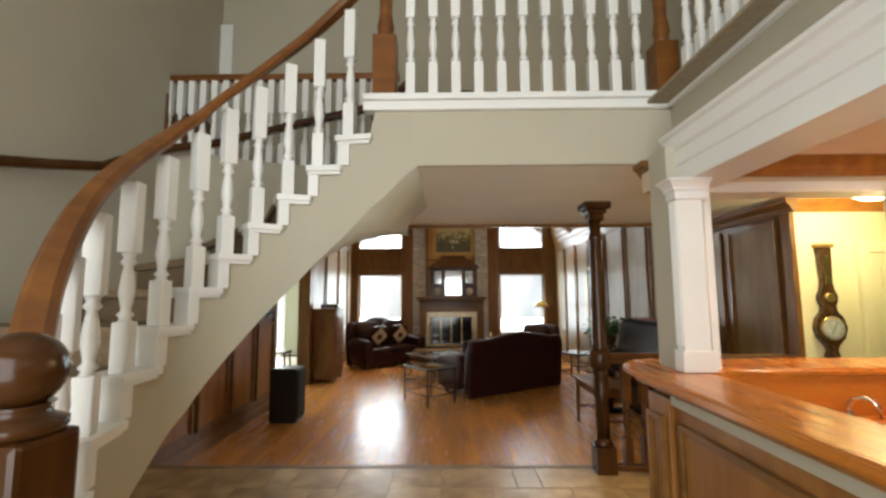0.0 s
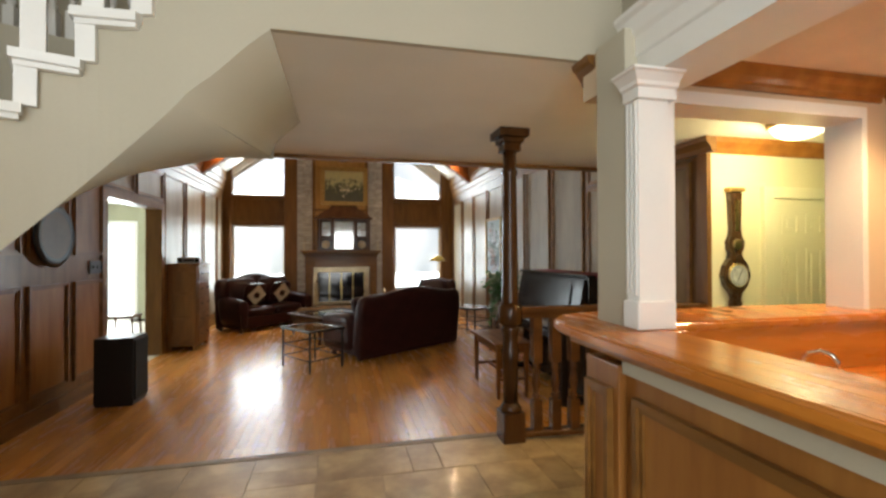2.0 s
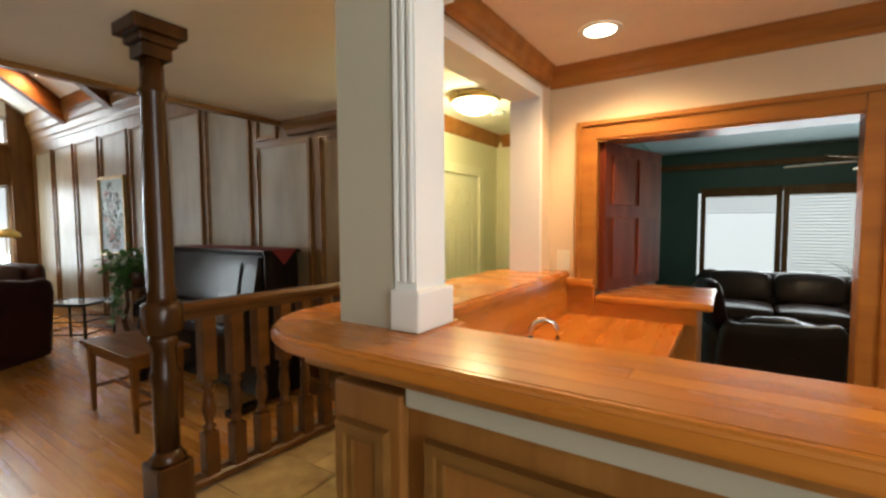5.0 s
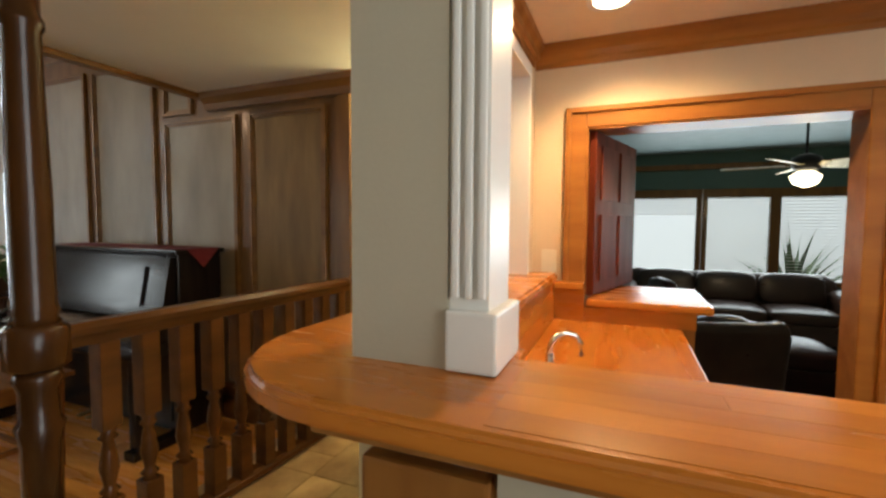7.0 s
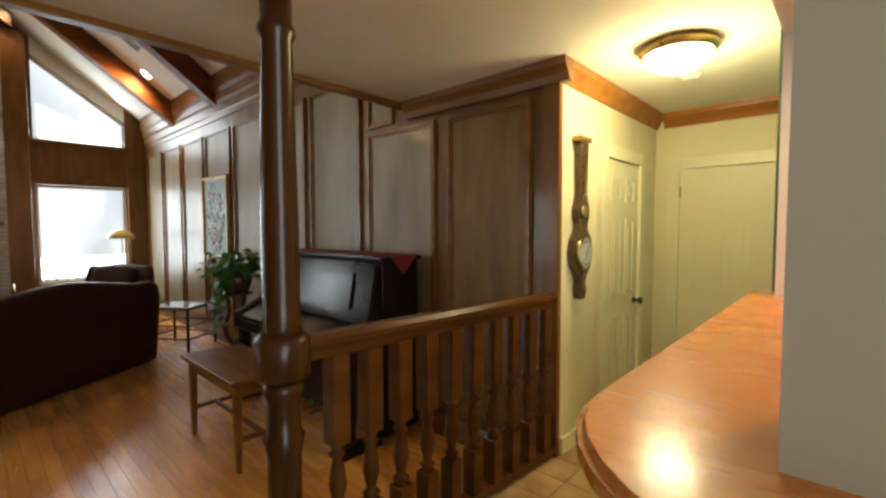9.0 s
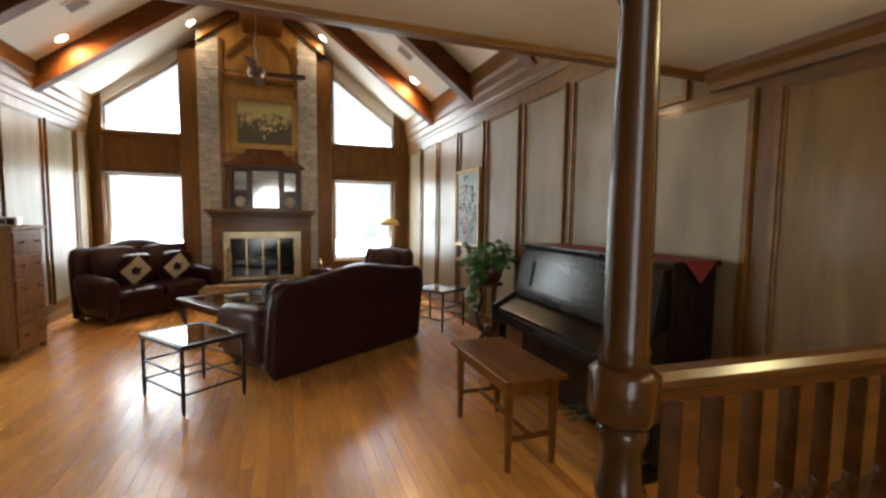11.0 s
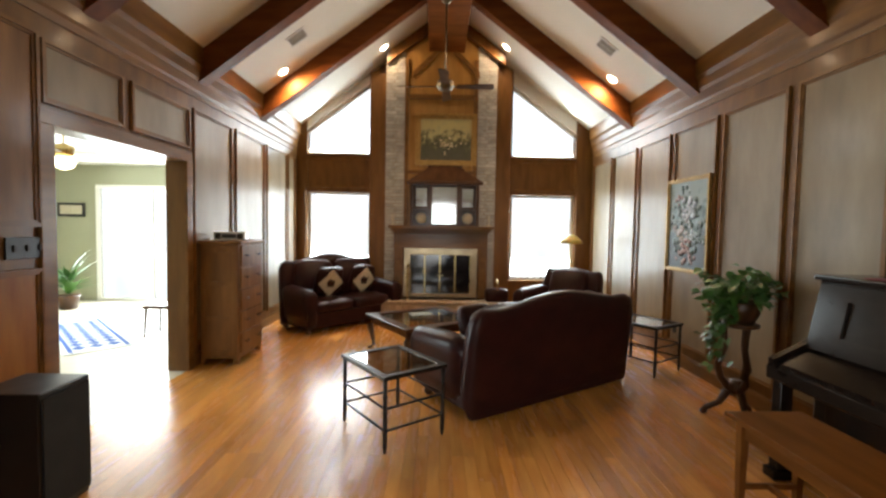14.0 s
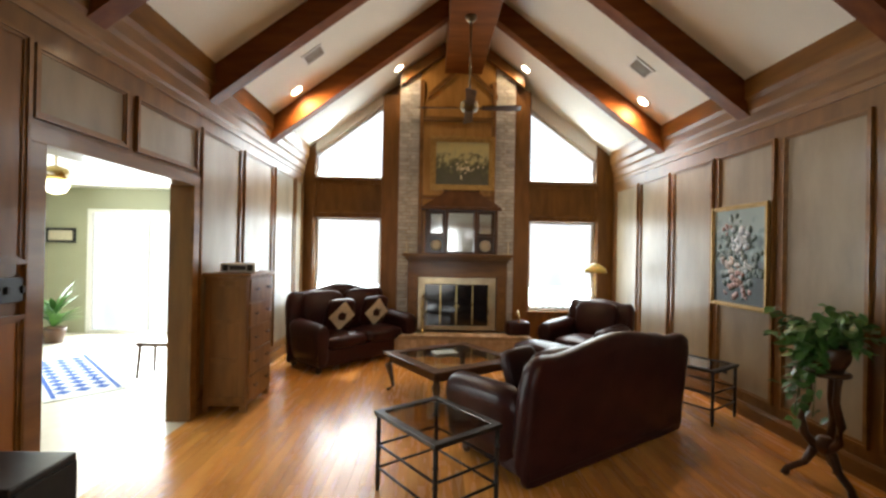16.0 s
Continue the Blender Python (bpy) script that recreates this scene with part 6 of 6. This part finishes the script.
for k in range(34):
    a = rng.uniform(0, 6.28)
    el, l = rng.uniform(0.2, 1.3), rng.uniform(0.4, 0.75)
    lm = leaf_mesh("leaf", l, l * 0.1, LEAF)
    lm.transform(Matrix.Translation((0, 0, 0.26 + rng.uniform(0, 0.3))) @ Euler((0, -el, a)).to_matrix().to_4x4())
    tmp = bpy.data.meshes.new("tmp")
    lm.to_mesh(tmp)
    lm.free()
    leaves.from_mesh(tmp)
    bpy.data.meshes.remove(tmp)
tagged(part("fronds", leaves, LEAF, pl), kind="stuff")
fr = thing("framed_print", "small dark-framed print on the olive wall", "picture", pose(-6.58, 13.09, 1.84))
part("frame", boxed(-0.27, 0.27, -0.03, 0, -0.14, 0.14, bevel=0.006), BLACK, fr)
part("print", boxed(-0.22, 0.22, -0.034, -0.03, -0.09, 0.09), CREAM, fr)
fr = thing("framed_print", "small dark-framed print beside the sunroom corner", "picture", pose(-6.99, 12.72, 1.86, 0, 0, 90))
part("frame", boxed(-0.2, 0.2, -0.03, 0, -0.16, 0.16, bevel=0.006), BLACK, fr)
part("print", boxed(-0.15, 0.15, -0.034, -0.03, -0.11, 0.11), CREAM, fr)
deck = thing("deck_railing", "weathered wooden deck railing outside the window", "railing", pose(2.9, 14.2, 0))
DECKW = wood("weathered_deck_wood", (0.42, 0.36, 0.28), (0.3, 0.25, 0.19), 0.7, "z", 0.0)
part("top_rail", boxed(-1.1, 1.1, -0.05, 0.05, 0.86, 0.9, bevel=0.006), DECKW, deck)
for k in range(15):
    part("baluster", boxed(-1.05 + k * 0.15 - 0.02, -1.05 + k * 0.15 + 0.02, -0.02, 0.02, 0, 0.86), DECKW, deck)
structure("ground_deck", boxed(-4, 6, GABLE_Y + 0.21, 15.48, -0.3, 0.0), DECKW, "weathered deck outside the gable windows", "deck")
st = thing("stool", "small dark wooden stool on the sunroom tiles", "stool", pose(-3.05, 10.4, 0))
part("seat", boxed(-0.24, 0.24, -0.2, 0.2, 0.4, 0.45, bevel=0.015), DARKW, st)
for a in (-0.2, 0.2):
    for b in (-0.16, 0.16):
        part("leg", tube(bmesh.new(), [(a * 1.1, b * 1.1, 0), (a, b, 0.4)], [0.016, 0.022], 8), DARKW, st)
sw = thing("switch_panel", "black three-gang switch plate on the panelled wall", "switch", pose(XL + 0.004, 6.98, 1.42))
part("plate", boxed(0, 0.014, -0.14, 0.14, -0.07, 0.07, bevel=0.004), BLACK, sw)
for k in range(3):
    part("toggle", boxed(0.014, 0.026, -0.09 + k * 0.09 - 0.008, -0.09 + k * 0.09 + 0.008, -0.02, 0.02), IRON, sw)
cl = thing("wall_clock", "round dark wall clock on the panelled wall", "clock", pose(XL + 0.03, 6.14, 1.75, 0, 90, 0) @ Matrix.Diagonal((1.62, 1.62, 1.3, 1)))
part("case", lathe(bmesh.new(), [(0.17, 0), (0.19, 0.02), (0.17, 0.04), (0.14, 0.03)], segs=28), BLACK, cl)
part("face", lathe(bmesh.new(), [(0.14, 0.028), (0.14, 0.032)], segs=28), DARKW, cl)
ol = thing("wall_outlet", "dark outlet plate low on the panelled wall", "outlet", pose(XR - 0.007, 9.4, 0.42))
part("plate", boxed(-0.006, 0, -0.035, 0.035, -0.055, 0.055, bevel=0.002), BLACK, ol)
fl = thing("floor_lamp", "slim floor lamp with an amber leaded glass shade", "lamp", pose(3.2, 11.95, 0))
part("base", lathe(bmesh.new(), [(0.14, 0), (0.13, 0.02), (0.03, 0.04)], segs=18), BRASS, fl)
part("pole", tube(bmesh.new(), [(0, 0, 0.03), (0, 0, 1.5)], 0.01, 8), BRASS, fl)
part("shade", lathe(bmesh.new(), [(0.2, 1.36), (0.17, 1.43), (0.08, 1.5), (0.02, 1.52)], segs=18), mat("amber_glass", (0.7, 0.42, 0.1), 0.3, var=0.3, scale=20, color2=(0.3, 0.35, 0.1)), fl)
bk = thing("log_basket", "dark leather log basket with a brass handle on the hearth", "basket", pose(1.85, 11.72, 0.31))
subdivided(part("body", soft(-0.2, 0.2, -0.13, 0.13, 0, 0.26, 0.05), LEATHER, bk), 1)
part("handle", tube(bmesh.new(), [(0, -0.12, 0.22), (0, -0.1, 0.36), (0, 0, 0.42), (0, 0.1, 0.36), (0, 0.12, 0.22)], 0.012, 8), BRASS, bk)
for x in (-0.0, 1.72):
    cs = thing("candlestick", "small glass candlestick on the mantel shelf", "candlestick", pose(x, 12.0, 1.635), "mantel candlesticks")
    part("stem", lathe(bmesh.new(), [(0.035, 0), (0.03, 0.012), (0.01, 0.03), (0.014, 0.1), (0.025, 0.12), (0.02, 0.13)], segs=14), CREAM, cs)
    part("candle", lathe(bmesh.new(), [(0.012, 0.13), (0.012, 0.2)], segs=10), CREAM, cs)
tools = thing("fire_tools", "brass fireplace tool set standing on the hearth", "fire tools", pose(0.3, 11.75, 0.31))
part("stand", lathe(bmesh.new(), [(0.09, 0), (0.08, 0.02), (0.012, 0.04), (0.012, 0.6), (0.03, 0.63), (0.01, 0.66)], segs=14), BRASS, tools)
for k in range(3):
    part("tool", tube(bmesh.new(), [(0.05 * math.cos(k * 2.1), 0.05 * math.sin(k * 2.1), 0.06), (0.05 * math.cos(k * 2.1), 0.05 * math.sin(k * 2.1), 0.56)], 0.007, 6), BRASS, tools)
con = thing("console_table", "dark half-round wooden table in the upper hall", "table", pose(0.95, 4.9, DECK_Z))
part("top", lathe(bmesh.new(), [(0.5, 0.72), (0.52, 0.74), (0.5, 0.76)], segs=24), DARKW, con)
for a in (-0.35, 0.35):
    part("leg", tube(bmesh.new(), [(a * 1.2, 0, 0), (a * 0.8, 0, 0.4), (a, 0, 0.72)], 0.03, 8), DARKW, con)
cas = structure("door_upper", boxed(-1.98, -1.86, EDGE_Y - 0.19, EDGE_Y - 0.162, DECK_Z, DECK_Z + 1.9), WHITE, "white door of an upstairs room, closed", "door")
bm = bmesh.new()
for q in ((-1.86, -1.74, DECK_Z, DECK_Z + 2.0), (-1.98, -1.86, DECK_Z + 1.9, DECK_Z + 2.0)):
    box(bm, q[0], q[1], EDGE_Y - 0.2, EDGE_Y - 0.162, q[2], q[3])
part("casing", bm, WHITE, cas)

# ---------------------------------------------------------------- pieces: planks, tiles, bricks
rng = random.Random(3)
PW = 0.083
plank_mesh = {}
for l in (0.6, 0.9, 1.2, 1.5):
    plank_mesh[l] = mesh_of("plank", boxed(-PW / 2 + 0.0004, PW / 2 - 0.0004, 0, l - 0.0006, -0.02, 0, bevel=0.0005), PLANK)
singles = 0
rest_v, rest_f = [], []
x = XL + PW / 2
while x < XR:
    y = STEP_Y + 0.03 - rng.uniform(0, 0.02)
    while y < GABLE_Y:
        l = rng.choice((0.6, 0.9, 1.2, 1.5))
        if y < 8.3 and -1.2 < x < 2.9 and singles < 300:
            ob = new("plank", plank_mesh[l])
            ob.location, ob.parent = (x, y, rng.uniform(-0.0006, 0)), floor
            singles += 1
        else:
            b = len(rest_v)
            z = rng.uniform(-0.0006, 0)
            a, c, d = PW / 2 - 0.0008, y, min(y + l - 0.0012, GABLE_Y + 0.1)
            rest_v += [(x + s, t, w) for w in (-0.02, z) for s, t in ((-a, c), (a, c), (a, d), (-a, d))]
            rest_f += [[b + i for i in q] for q in ((4, 5, 6, 7), (0, 1, 5, 4), (1, 2, 6, 5), (2, 3, 7, 6), (3, 0, 4, 7))]
        y += l
    x += PW
me = bpy.data.meshes.new("planks")
me.from_pydata(rest_v, [], rest_f)
PLANK2 = PLANK.copy()
nt = PLANK2.node_tree
geo = nt.nodes.new("ShaderNodeNewGeometry")
for n in list(nt.nodes):
    if n.type == "OBJECT_INFO":
        for l in list(n.outputs["Random"].links):
            nt.links.new(geo.outputs["Random Per Island"], l.to_socket)
me.materials.append(PLANK2)
ob = new("planks", me)
ob.parent = floor
tagged(ob, kind="stuff")
tile_floor = bpy.data.objects["floor_foyer_base"]
TS = 0.2
tile_mesh = {}
for w, h in ((1, 1), (2, 1), (1, 2), (2, 2), (3, 2), (2, 3)):
    tile_mesh[w, h] = mesh_of("tile", boxed(0.002, w * TS - 0.002, -h * TS + 0.002, -0.002, -0.008, 0, bevel=0.002), TILE)
taken = set()
for j in range(28):
    for i in range(37):
        x, y = XL + i * TS, STEP_Y - 0.04 - j * TS
        if (i, j) in taken or x > 5.4 or (x > 1.95 and y < 2.85):
            continue
        sizes = [q for q in ((2, 2), (2, 2), (3, 2), (2, 3), (1, 2), (2, 1), (1, 1)) if all((i + u, j + v) not in taken and i + u < 37 for u in range(q[0]) for v in range(q[1]))]
        w, h = rng.choice(sizes)
        taken.update((i + u, j + v) for u in range(w) for v in range(h))
        ob = new("tile", tile_mesh[w, h])
        ob.location, ob.parent = (x, y, TILE_Z + rng.uniform(-0.0015, 0)), tile_floor
BW, BH = 0.2, 0.062
bmesh_full = mesh_of("brick", boxed(0.005, BW - 0.005, -0.025, 0, 0.005, BH - 0.005, bevel=0.003), BRICK)
bmesh_half = mesh_of("brick", boxed(0.005, 0.145, -0.025, 0, 0.005, BH - 0.005, bevel=0.003), BRICK)
for x0, side in ((-0.17, 1), (1.5, -1)):
    rows = int((5.0 - 0.3) / BH)
    for r in range(rows):
        z = 0.3 + r * BH
        xa = x0
        for k in range(2):
            full = (k + r) % 2 == 0
            xb = xa + (BW if full else 0.15)
            if z + BH < roof(min(xa, xb) if side > 0 else max(xa, xb)) - 0.04:
                ob = new("brick", bmesh_full if full else bmesh_half)
                ob.location, ob.parent = (xa, BY - rng.uniform(0, 0.006), z), breast
            xa = xb
hb = mesh_of("brick", boxed(0.004, 0.096, -0.02, 0, 0.004, 0.2, bevel=0.004), HBRICK)
ht = mesh_of("brick", boxed(0.004, 0.096, -0.01, 0.28, 0, 0.03, bevel=0.004), HBRICK)
for k in range(22):
    x = -0.18 + k * 0.1
    ob = new("brick", hb)
    ob.location, ob.parent = (x, 11.5, 0.08), hearth
    ob = new("brick", ht)
    ob.location, ob.parent = (x, 11.5, 0.31), hearth
